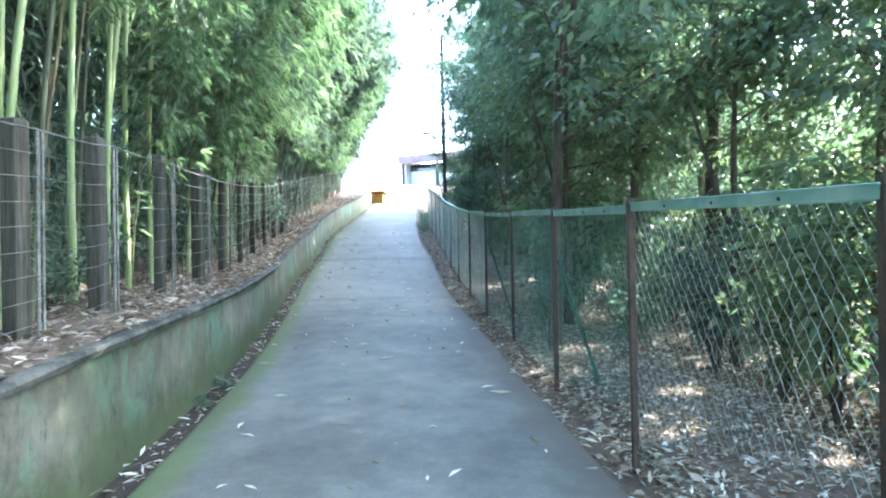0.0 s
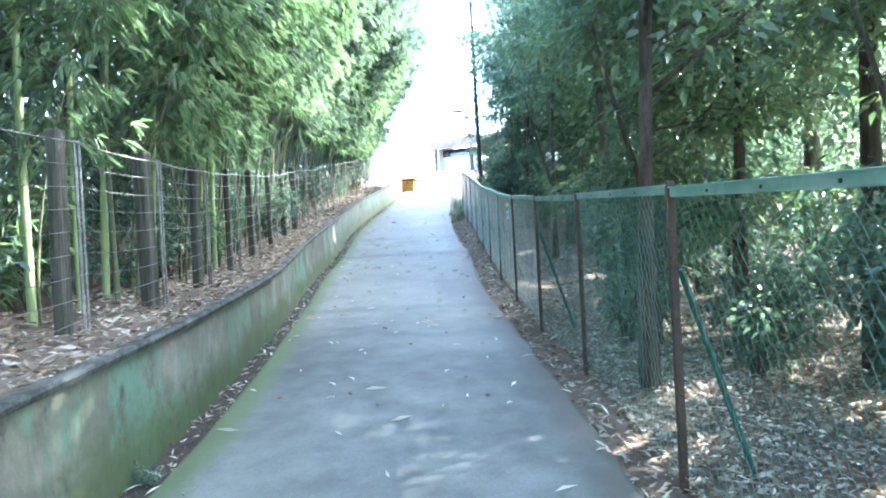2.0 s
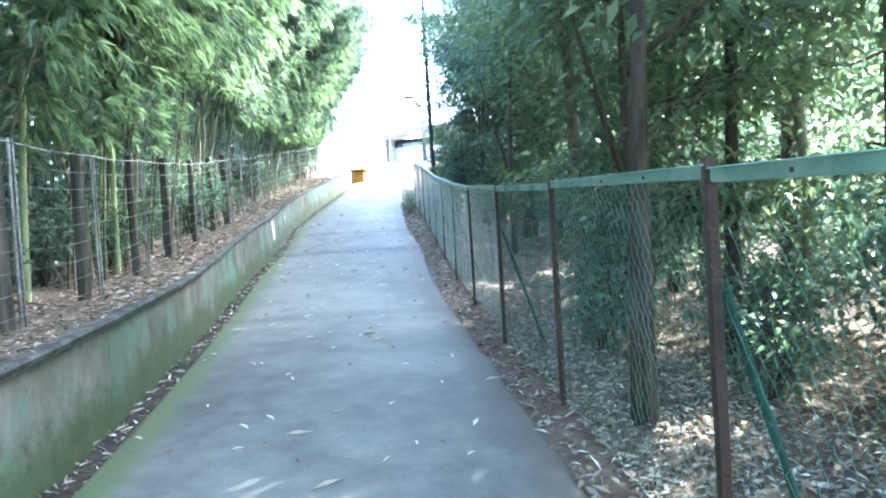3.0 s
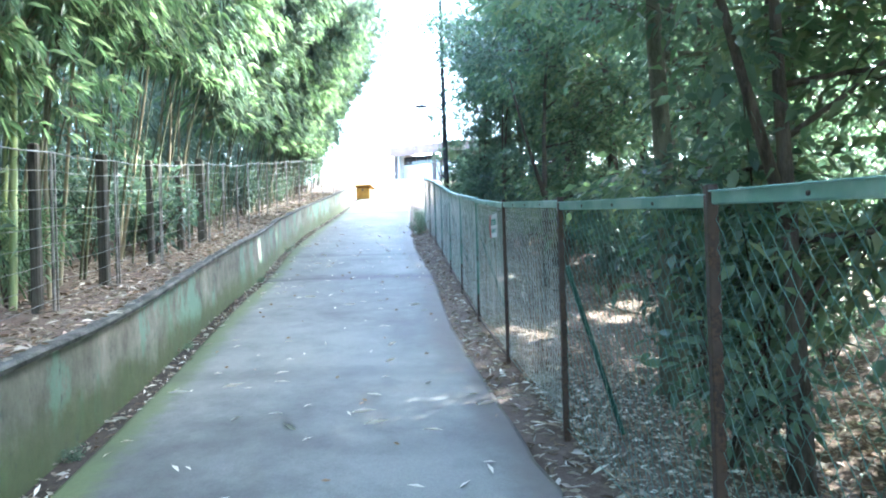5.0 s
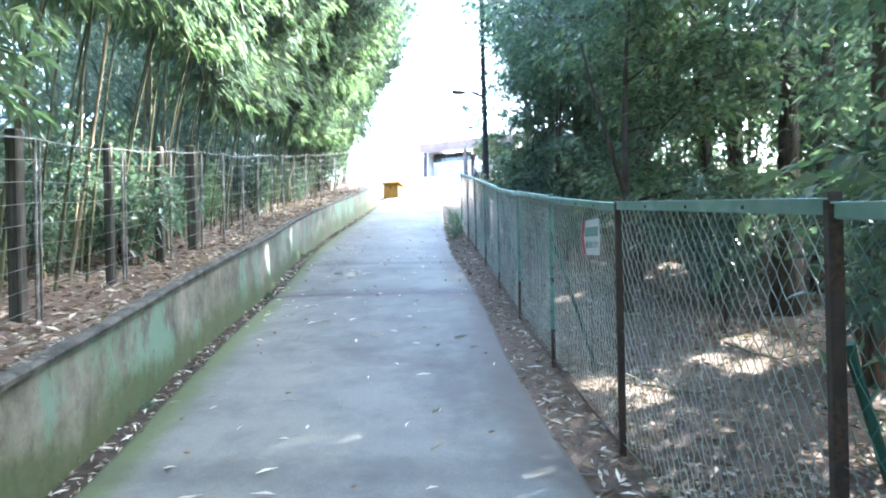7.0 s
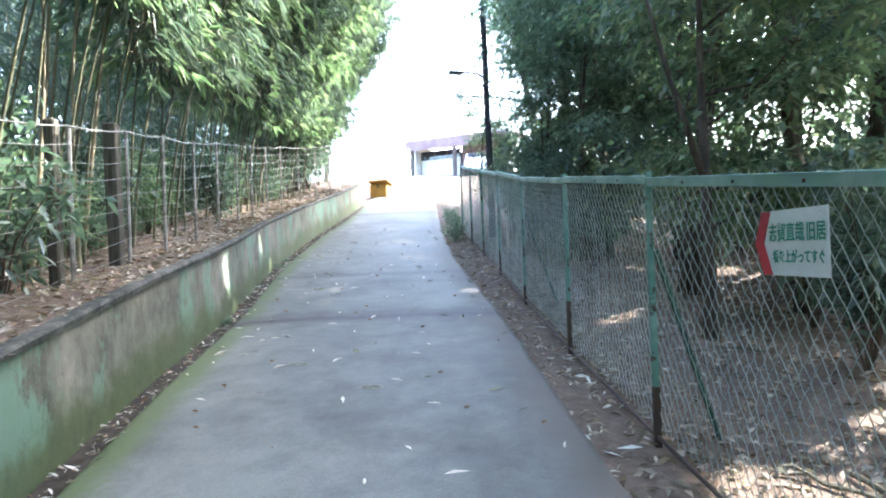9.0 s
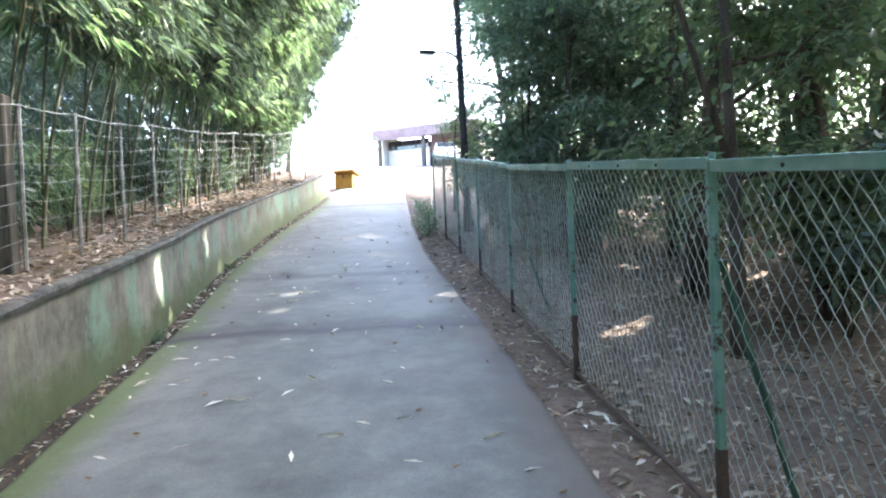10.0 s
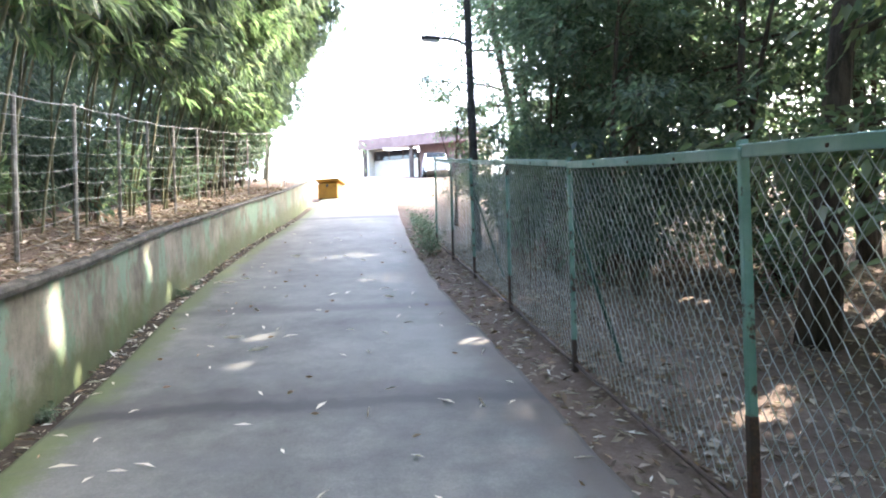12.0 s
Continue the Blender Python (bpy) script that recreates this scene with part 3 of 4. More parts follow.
M_SIGN = simple("sign_white", (0.62, 0.64, 0.64), (0.74, 0.75, 0.74), 6.0, 0.45, 0, 0.0005)
M_SIGN_RED = simple("sign_red", (0.42, 0.018, 0.03), (0.52, 0.03, 0.045), 8.0, 0.5, 0, 0.0005)
M_SIGN_GREEN = simple("sign_green", (0.02, 0.22, 0.15), (0.04, 0.28, 0.20), 9.0, 0.5, 0, 0.0002)
board = part("board", plate([(-W / 2, -H / 2), (W / 2, -H / 2), (W / 2, H / 2), (-W / 2, H / 2), (-W / 2 - 0.055, 0)], -0.003, 0.003), M_SIGN, sign)
part("red_tip", plate([(-W / 2 - 0.001, -H / 2 + 0.001), (-W / 2 + 0.055, -H / 2 + 0.001), (-W / 2 + 0.005, 0), (-W / 2 + 0.055, H / 2 - 0.001), (-W / 2 - 0.001, H / 2 - 0.001), (-W / 2 - 0.054, 0)], -0.0065, -0.0035), M_SIGN_RED, board, "red chevron")


def lettering(name, text, size, x, z, material):
    c = bpy.data.curves.new(name, "FONT")
    c.body, c.size, c.extrude, c.align_x, c.align_y = text, size, 0.0006, "LEFT", "CENTER"
    c.offset = 0.0012
    ob = new(name, c)
    c.materials.append(material)
    ob.parent = board
    ob.matrix_parent_inverse = Matrix.Identity(4)
    ob.matrix_basis = SIGN @ pose(x, -0.005, z, 90, 0, 0) @ Matrix.Diagonal((0.72, 1, 1, 1))
    return ob


lettering("lettering", "志賀直哉", 0.074, -0.148, 0.035, M_SIGN_GREEN)
lettering("lettering", "旧居", 0.074, 0.074, 0.035, M_SIGN_GREEN)
lettering("lettering", "坂を上がってすぐ", 0.052, -0.128, -0.055, M_SIGN_GREEN)
for q in (-0.14, 0.15):
    g = Geo().tube([SIGN @ Vector((q, -0.005, 0.105)), SIGN @ Vector((q, 0.02, 0.115)), SIGN @ Vector((q, 0.05, 0.11))], 0.0015, 4)
    part("wire_tie", g, M_WIRE, sign)

# ---- timber and wire fence on the bank ----
LEFT_H = 1.36
wire_fence = thing("timber_wire_fence", (wall_x(7.6) - 0.6, 7.6, terrain_z(wall_x(7.6) - 0.6, 7.6)), "weathered timber posts strung with thin wires and steel bars", "fence")


def left_foot(y):
    x = wall_x(y) - float(np.interp(y, (22, 29), (0.58, 0.30)))
    return Vector((x, y, terrain_z(x, y) - 0.02))


for i, y in enumerate(LEFT_POSTS):
    p = left_foot(y)
    h = LEFT_H + random.uniform(-0.03, 0.03)
    if y < 16.5:
        wd = 0.125 if y in (3.83, 4.86, 7.6, 15.73) else 0.095 if i % 2 else 0.075
        g = Geo().box(pose(p.x - 0.06, p.y - 0.03, p.z + h / 2 - 0.1, random.uniform(-1, 1), random.uniform(-1, 1), random.uniform(-8, 8)), wd, wd * 0.9, h + 0.25, 0.012)
        post = part("timber_post", g, M_TIMBER, wire_fence, "grey-brown weathered square timber post")
    for off in ((0.0, 0.05) if y < 14 else (0.0,)):
        g = Geo().tube([p + Vector((0.045, 0.02 + off, -0.15)), p + Vector((0.045, 0.02 + off, h * 0.5)), p + Vector((0.045, 0.02 + off, h - 0.04))], 0.009 if off else 0.012 if y < 14 else 0.019, 6)
        part("steel_bar", g, M_STEEL, wire_fence, "thin galvanised upright bar")
for k in range(9):
    z = 0.12 + k * (LEFT_H - 0.16) / 8
    pts = []
    for a, b in zip(LEFT_POSTS, LEFT_POSTS[1:]):
        pa, pb = left_foot(a), left_foot(b)
        for q in (0, 0.33, 0.67):
            sag = -0.02 * math.sin(math.pi * q) + 0.008 * noise.noise((a + q, k * 3.1, 4))
            pts.append(pa + (pb - pa) * q + Vector((0.062, 0, z + sag)))
    pts.append(left_foot(LEFT_POSTS[-1]) + Vector((0.062, 0, z)))
    part("wire", Geo().tube(pts, 0.0065 if k == 8 else 0.0029, 5), M_WIRE, wire_fence, "slack top wire" if k == 8 else "")

# ---- lamp post behind the fence ----
M_POLE = simple("dark_pole_paint", (0.028, 0.030, 0.032), (0.06, 0.06, 0.06), 5.0, 0.6, 0.2, 0.001)
M_LENS = simple("lamp_glass", (0.5, 0.5, 0.48), (0.65, 0.65, 0.62), 5.0, 0.3, 0, 0.0005)
px, py = 0.12, 23.5
pz = terrain_z(px, py)
lamp = thing("street_lamp", (px, py, pz), "slim dark steel lamp post with a short arm", "street lamp")
part("pole", Geo().tube([(px, py, pz - 0.1), (px, py, pz + 1.2), (px - 0.02, py, pz + 3.6), (px - 0.04, py, pz + 7.4)], [0.085, 0.075, 0.068, 0.055], 10), M_POLE, lamp)
part("base_collar", Geo().tube([(px, py, pz - 0.02), (px, py, pz + 0.25), (px, py, pz + 0.29)], [0.10, 0.095, 0.065], 12), M_POLE, lamp)
part("arm", Geo().tube([(px - 0.02, py, pz + 3.55), (px - 0.22, py, pz + 3.67), (px - 0.55, py, pz + 3.71)], [0.03, 0.026, 0.022], 8), M_POLE, lamp)
head_ob = part("lamp_head", Geo().box(pose(px - 0.68, py, pz + 3.70, 0, 4, 0), 0.34, 0.16, 0.07, 0.02), M_POLE, lamp)
part("lens", Geo().box(pose(px - 0.68, py, pz + 3.657, 0, 4, 0), 0.26, 0.11, 0.02, 0.006), M_LENS, head_ob, "clouded glass lens")

# ---- ochre-yellow box past the wall's end ----
M_YELLOW = simple("ochre_yellow_paint", (0.24, 0.115, 0.012), (0.36, 0.19, 0.025), 2.5, 0.7, 0, 0.003)
bx, by = -3.32, 32.4
bz = ground_z(by) - 0.06
grit = thing("grit_box", (bx, by, bz), "dull ochre-yellow roadside grit box beside the path", "storage box")
turned = pose(bx, by, bz, 0, 0, -14)
part("body", Geo().box(turned @ pose(0, 0, 0.25), 0.64, 0.56, 0.50, 0.03), M_YELLOW, grit)
part("lid", Geo().box(turned @ pose(0.03, -0.03, 0.545, -9), 0.76, 0.70, 0.07, 0.02), M_YELLOW, grit, "paler sloping lid")
part("hasp", Geo().box(turned @ pose(0, -0.292, 0.42), 0.08, 0.02, 0.10, 0.005), M_POLE, grit)
for q in (-0.22, 0.22):
    part("skid", Geo().box(turned @ pose(q, -0.02, -0.02), 0.09, 0.56, 0.06, 0.008), M_POLE, grit)

# ---- garage, car and house at the top of the slope ----
M_PLASTER = simple("pale_plaster", (0.58, 0.55, 0.50), (0.70, 0.67, 0.62), 1.5, 0.9, 0, 0.004, 0.2)
M_ROOFTIN = simple("mauve_brown_sheet_metal", (0.16, 0.105, 0.105), (0.23, 0.155, 0.15), 2.0, 0.55, 0.1, 0.004)
M_DARKWOOD = simple("dark_timber", (0.06, 0.045, 0.04), (0.11, 0.085, 0.075), 4.0, 0.8, 0, 0.003)
M_GLASS = Nodes("window_glass").done((0.03, 0.035, 0.04), 0.08, spec=0.6)
M_CARPAINT = Nodes("white_car_paint").done((0.75, 0.75, 0.75), 0.22, spec=0.5)
M_TYRE = simple("tyre_rubber", (0.018, 0.018, 0.018), (0.035, 0.035, 0.035), 9.0, 0.85)
M_RIM = simple("wheel_rim", (0.4, 0.4, 0.4), (0.55, 0.55, 0.55), 6.0, 0.35, 0.7)
gx, gy = -0.6, 50.5
gz = ground_z(gy) - 0.05
garage = thing("garage", (gx, gy, gz), "low open garage with a mauve-brown sheet roof", "garage")
G_ = pose(gx, gy, gz, 0, 0, -24)
for q in (-2.6, 4.1):
    part("side_wall", Geo().box(G_ @ pose(q, 2.2, 1.15), 0.15, 4.6, 2.4, 0.01), M_PLASTER, garage)
part("back_wall", Geo().box(G_ @ pose(0.75, 4.45, 1.15), 6.5, 0.15, 2.4, 0.01), M_DARKWOOD, garage, "dark timber back wall")
part("roof", Geo().box(G_ @ pose(0.75, 2.0, 2.62, 5, 0, 0), 7.3, 5.6, 0.12, 0.02), M_ROOFTIN, garage)
part("fascia", Geo().box(G_ @ pose(0.75, -0.83, 2.16), 7.3, 0.06, 0.70, 0.01), M_ROOFTIN, garage, "mauve-brown fascia board")
for q in (-2.55, 0.55, 4.05):
    part("post", Geo().box(G_ @ pose(q, -0.6, 1.0), 0.22, 0.20, 2.2, 0.01), M_DARKWOOD, garage)
part("partition", Geo().box(G_ @ pose(-1.0, 0.6, 0.66), 2.95, 0.12, 1.32, 0.01), M_PLASTER, garage, "pale plastered front wall")
window_ob = part("window", Geo().box(G_ @ pose(-1.0, 0.62, 1.62), 2.95, 0.05, 0.6, 0.01), M_GLASS, garage)
for q in (-2.4, -1.45, -0.5, 0.4):
    part("mullion", Geo().box(G_ @ pose(q, 0.585, 1.62), 0.07, 0.02, 0.6, 0.004), M_DARKWOOD, window_ob)
part("side_panel", Geo().box(G_ @ pose(2.3, 0.5, 1.15), 3.3, 0.1, 2.4, 0.01), M_ROOFTIN, garage, "mauve-brown sheet panel")

cx, cy = 0.95, 46.4
cz = ground_z(cy) + 0.02
car = thing("car", (cx, cy, cz), "small white car parked nose-on beside the garage", "car")
g = Geo()
sections = [(-0.62, 0.30, 0.30, 0.62), (-0.60, 0.55, 0.26, 0.72), (-0.2, 0.70, 0.24, 0.86), (0.55, 0.74, 0.24, 0.96), (1.0, 0.74, 0.24, 1.42), (1.9, 0.74, 0.24, 1.5), (2.7, 0.72, 0.26, 1.38), (3.0, 0.62, 0.32, 0.95)]
for yy, hw, lo, hi in sections:
    for sx_, zz in ((-hw * 0.9, lo), (-hw, lo + 0.15), (-hw, min(hi, 0.86)), (-hw * 0.78, hi), (hw * 0.78, hi), (hw, min(hi, 0.86)), (hw, lo + 0.15), (hw * 0.9, lo)):
        g.v.append(Vector((cx + sx_, cy + yy, cz + zz)))
for i in range(len(sections) - 1):
    for j in range(8):
        a, b = i * 8 + j, i * 8 + (j + 1) % 8
        g.f.append((a, b, b + 8, a + 8))
g.f += [tuple(range(8)), tuple(reversed(range((len(sections) - 1) * 8, len(sections) * 8)))]
part("body", g, M_CARPAINT, car)
part("windscreen", Geo().box(pose(cx, cy + 0.74, cz + 1.19, 46, 0, 0), 1.08, 0.02, 0.56, 0.004), M_GLASS, car)
for sx_ in (-0.5, 0.5):
    part("headlight", Geo().box(pose(cx + sx_, cy - 0.60, cz + 0.60), 0.24, 0.06, 0.13, 0.02), M_LENS, car)
for sx_ in (-0.68, 0.68):
    for yy in (0.15, 2.35):
        wheel = part("wheel", Geo().tube([(cx + sx_ - 0.09, cy + yy, cz + 0.27), (cx + sx_ + 0.09, cy + yy, cz + 0.27)], 0.29, 20), M_TYRE, car, "black tyre")
        part("rim", Geo().tube([(cx + sx_ - 0.10, cy + yy, cz + 0.27), (cx + sx_ + 0.10, cy + yy, cz + 0.27)], 0.17, 14), M_RIM, wheel)

# ---- bamboo ----
def bamboo(name_seed, height, radius, first_leaf, sprays, arch, dry=False, light=False, power=2.6):
    """A template at the origin: a jointed culm that arches towards +x, thin twigs, and hanging leaves."""
    rng = np.random.default_rng(name_seed)
    root = thing("bamboo", (0, 0, 0), "slender green bamboo with drooping narrow leaves behind the wire fence", "bamboo")
    pts, rad = [], []
    z, knots = 0.0, []
    while z < height:
        q = z / height
        c = Vector((arch * q ** power, 0.12 * math.sin(q * 5 + name_seed), z - 0.22 * arch * q ** 4))
        knots.append(c)
        r = radius * (1 - 0.8 * q)
        pts += [c, c + Vector((0, 0, 0.02))]
        rad += [r * 1.12, r * 0.97]
        z += 0.24 + 0.10 * (1 - q)
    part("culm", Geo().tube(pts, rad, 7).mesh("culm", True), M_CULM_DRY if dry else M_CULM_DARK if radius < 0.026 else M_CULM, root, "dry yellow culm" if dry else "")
    twigs, at, way, size = Geo(), [], [], []
    usable = [c for c in knots if c.z > first_leaf]
    for s in range(sprays):
        c = usable[rng.integers(len(usable))]
        a = rng.uniform(0, 2 * math.pi)
        ln = rng.uniform(0.35, 1.0) * (1.15 - 0.4 * c.z / height)
        tip = c + Vector((math.cos(a) * ln, math.sin(a) * ln, rng.uniform(-0.25, 0.35) * ln))
        mid = (c + tip) / 2 + Vector((0, 0, 0.12 * ln))
        if s % 2 == 0:
            twigs.tube([c, mid, tip], [0.005, 0.0035, 0.0015], 3, False)
        fans = int(rng.integers(4, 6))
        n = fans * 5
        q = np.repeat(rng.uniform(0.25, 1.0, fans), 5)[:, None]
        p = np.array(c) * (1 - q) + np.array(tip) * q + np.repeat(rng.normal(size=(fans, 3)) * 0.08, 5, 0) + rng.normal(size=(n, 3)) * 0.012
        p[:, 2] += 0.10 * ln * np.sin(np.pi * q[:, 0])
        out = np.array([math.cos(a), math.sin(a), -0.75]) + np.repeat(rng.normal(size=(fans, 3)) * 0.45, 5, 0) + rng.normal(size=(n, 3)) * 0.38
        at.append(p)
        way.append(out)
        size.append(rng.uniform(0.13, 0.26, n))
    part("twig_spray", twigs, M_CULM_DRY, root, kind="stuff")
    at, way, size = np.concatenate(at), np.concatenate(way), np.concatenate(size)
    part("foliage", leaf_mesh("foliage", rng, at, way, size, size * 0.135, 0.35), L_BAMBOO_LIGHT if light else L_BAMBOO, root)
    return root


tall = [bamboo(s, h, r, f, n, a, light=(s == 12)) for s, h, r, f, n, a in ((11, 10.0, 0.030, 3.8, 120, 2.0), (12, 9.0, 0.024, 2.9, 120, 1.6), (13, 11.0, 0.036, 4.6, 120, 2.4))]
bushy = [bamboo(s, h, r, f, n, a, light=(s == 23), power=1.9) for s, h, r, f, n, a in ((21, 7.6, 0.018, 2.15, 150, 2.3), (22, 6.8, 0.016, 2.0, 150, 2.5), (23, 6.2, 0.015, 1.9, 115, 2.0), (24, 8.2, 0.020, 2.4, 150, 2.5))]
high_leaved = [bamboo(s, h, r, f, n, a, light=(s == 26), power=2.0) for s, h, r, f, n, a in ((25, 7.8, 0.017, 2.9, 120, 2.2), (26, 7.0, 0.014, 2.6, 105, 2.0))]
dry_ones = [bamboo(31, 6.5, 0.02, 3.5, 10, 0.8, dry=True)]
used = set()


def plant(template, x, y, turn, scale=1.0, tilt=0.0):
    m = pose(x, y, terrain_z(x, y) - 0.03, 0, tilt, turn)
    if template.name in used:
        ob = copy_thing(template, m)
    else:
        used.add(template.name)
        ob = template
        ob.matrix_basis = m
    ob.scale = (scale,) * 3
    return ob


rng_b = random.Random(5)
# clear tall culms close behind the fence at the lower end
near_culms = ((4.25, 1.0), (4.6, 1.05), (4.75, 1.5), (5.25, 1.0), (5.6, 1.3), (5.85, 1.05), (6.1, 1.1), (6.3, 1.5), (6.5, 1.1), (7.3, 1.15), (7.64, 1.0), (7.9, 1.2), (9.0, 1.05), (9.25, 1.7), (10.45, 0.9), (11.0, 1.1), (3.4, 1.6), (2.6, 1.2), (1.6, 1.5), (0.4, 1.3), (-1.2, 1.4))
for i, (y, back) in enumerate(near_culms):
    plant(tall[i % 3], wall_x(y) - back, y, rng_b.uniform(-50, 50), rng_b.uniform(0.85, 1.1), rng_b.uniform(-2, 4))
for i in range(28):
    y = rng_b.uniform(-2, 13)
    plant(tall[i % 3], wall_x(y) - rng_b.uniform(1.8, 6.0), y, rng_b.uniform(-90, 90), rng_b.uniform(0.7, 1.1), rng_b.uniform(-3, 5))
# mostly unseen stand added round the start, crowns meeting over the path for shade
for i in range(22):
    y = -9.0 + 12.5 * (i + rng_b.random()) / 22
    plant(tall[i % 3], wall_x(y) - rng_b.uniform(0.9, 3.0), y, rng_b.uniform(-40, 40), rng_b.uniform(0.8, 1.0), rng_b.uniform(2, 9))
# dense leafy stand further up, arching over the path
for i in range(56):
    y = 9.5 + 18.0 * (i + rng_b.random()) / 56
    plant(high_leaved[i % 2] if y < 16.2 else bushy[i % 4], wall_x(y) - rng_b.uniform(0.85, 1.4), y, rng_b.uniform(-30, 30), rng_b.uniform(0.88, 1.12), rng_b.uniform(0, 5))
for i in range(18):
    y = rng_b.uniform(4, 29)
    plant(bushy[i % 4], wall_x(y) - rng_b.uniform(2.0, 6.5), y, rng_b.uniform(-180, 180), rng_b.uniform(0.8, 1.15), rng_b.uniform(-4, 4))
for i in range(14):
    y = 21.0 + 8.0 * (i + rng_b.random()) / 14
    plant(bushy[i % 4], wall_x(y) - rng_b.uniform(0.75, 1.1), y, rng_b.uniform(-25, 25), rng_b.uniform(0.8, 1.0), rng_b.uniform(3, 9))
for y, back in ((6.7, 1.1), (8.2, 1.0), (8.7, 1.3), (9.6, 1.0), (10.1, 1.2), (11.4, 1.0)):
    plant(bushy[2], wall_x(y) - back, y, rng_b.uniform(-40, 40), rng_b.uniform(0.65, 0.85), rng_b.uniform(-2, 4))
for i in range(34):
    y = rng_b.uniform(9.5, 18) if i > 10 else rng_b.uniform(3, 25)
    plant(dry_ones[0], wall_x(y) - rng_b.uniform(0.9, 2.5), y, rng_b.uniform(-90, 90), rng_b.uniform(0.7, 1.1), rng_b.uniform(-9, 9))


# ---- broadleaf trees behind the chain-link fence ----
def tree(seed, height, radius, lean, first, limbs, leaf, count, reach, bark, label):
    """A template at the origin: a tapered crooked trunk, limbs, branches and a ragged crown of single leaves."""
    rng = np.random.default_rng(seed)
    root = thing("tree", (0, 0, 0), label, "tree")
    trunk, pts = Geo(), []
    n = 9
    for i in range(n + 1):
        q = i / n
        pts.append(Vector((lean[0] * q ** 1.3 + 0.10 * math.sin(3 * q + seed) * q, lean[1] * q ** 1.3 + 0.10 * math.cos(4 * q + seed) * q, height * 0.86 * q - 0.15)))
    trunk.tube(pts, [radius * (1.45 if i == 0 else 1.1 if i == 1 else 1 - 0.8 * i / n) for i in range(n + 1)], 10)
    fork = max(2, round(first * n) + 1)
    second = [pts[fork] + (pts[fork + j] - pts[fork]) * 0.92 + Vector((0.16 * j * math.cos(seed), 0.16 * j * math.sin(seed) + 0.05 * j, 0)) for j in range(n - fork - 1)]
    trunk.tube(second, [radius * (0.62 - 0.48 * j / len(second)) for j in range(len(second))], 8)
    part("trunk", trunk.mesh("trunk", True), bark, root)
    wood, tips = Geo(), []
    for k in range(limbs):
        q = first + (0.98 - first) * (k + rng.random() * 0.8) / limbs
        f = q * n
        i = min(int(f), n - 1)
        c = pts[i].lerp(pts[i + 1], f - i)
        a = k * 2.4 + rng.uniform(-0.5, 0.5)
        if c.z < 3.6 and math.cos(a) < 0:
            a = math.pi - a
        ln = reach * (1.15 - 0.55 * q) * rng.uniform(0.75, 1.15)
        rise = rng.uniform(0.05, 0.5)
        line = [c]
        d = Vector((math.cos(a), math.sin(a), rise))
        for j in range(4):
            d += Vector(rng.normal(size=3) * 0.22)
            d.normalize()
            line.append(line[-1] + d * ln / 4)
        r0 = radius * 0.42 * (1.1 - 0.6 * q)
        wood.tube(line, [r0, r0 * 0.75, r0 * 0.5, r0 * 0.3, r0 * 0.12], 6)
        for j in (1, 2, 3, 4):
            for _ in range(3):
                e = Vector(rng.normal(size=3)).normalized()
                e.z *= 0.6
                if line[j].z < 3.4:
                    e.x = abs(e.x)
                tip = line[j] + (d * 0.4 + e) * rng.uniform(0.35, 0.85) * ln * 0.42
                wood.tube([line[j], (line[j] + tip) / 2 + Vector((0, 0, 0.04)), tip], [r0 * 0.22, r0 * 0.13, 0.003], 4, False)
                tips += [tip, line[j].lerp(tip, 0.6)]
        tips.append(line[-1])
    part("branchwork", wood.mesh("branchwork", True), bark, root)
    tips = np.array([tuple(t) for t in tips])
    weight = rng.random(len(tips)) ** 1.5 + 0.06
    which = rng.choice(len(tips), size=count, p=weight / weight.sum())
    pick = tips[which]
    tilt = rng.normal(size=(len(tips), 2))[which] * 0.22
    flat = rng.normal(size=(count, 2)) * rng.uniform(0.16, 0.42, size=(count, 1))
    fall = -0.35 * np.linalg.norm(flat, axis=1) ** 2
    at = pick + np.concatenate([flat, ((flat * tilt).sum(1) + fall + rng.normal(size=count) * 0.055)[:, None]], 1)
    way = unit(at - pick) * 0.9 + rng.normal(size=(count, 3)) * np.array([0.5, 0.5, 0.25]) + np.array([0, 0, -0.22])
    size = rng.uniform(0.075, 0.15, count)
    part("crown", leaf_mesh("crown", rng, at, way, size, size * 0.46, 0.18), leaf, root)
    return root


EVERGREEN = "evergreen broadleaf tree with a dark crooked trunk"
trees = [
    tree(101, 10.5, 0.066, (0.25, -0.1), 0.24, 16, L_BROAD, 8500, 2.6, M_BARK, EVERGREEN),
    tree(102, 9.5, 0.095, (-0.3, 0.3), 0.36, 14, L_BROAD, 8500, 2.6, M_BARK_PALE, "broadleaf tree with a pale lichened trunk behind the fence"),
    tree(103, 11.0, 0.14, (1.7, 0.4), 0.30, 14, L_DARK, 8500, 2.8, M_BARK, "leaning evergreen tree with a thick dark trunk"),
    tree(104, 5.5, 0.06, (0.3, 0.2), 0.20, 13, L_LIGHT, 8000, 1.7, M_BARK, "young light-green broadleaf tree behind the fence"),
    tree(106, 12.0, 0.10, (0.5, 0.3), 0.50, 13, L_BROAD, 8500, 3.0, M_BARK, "tall thin-trunked tree with a high crown"),
    tree(105, 7.0, 0.07, (0.2, -0.3), 0.10, 15, L_BROAD, 8500, 2.1, M_BARK, "bushy understorey tree with low branches"),
]
rng_t = random.Random(9)
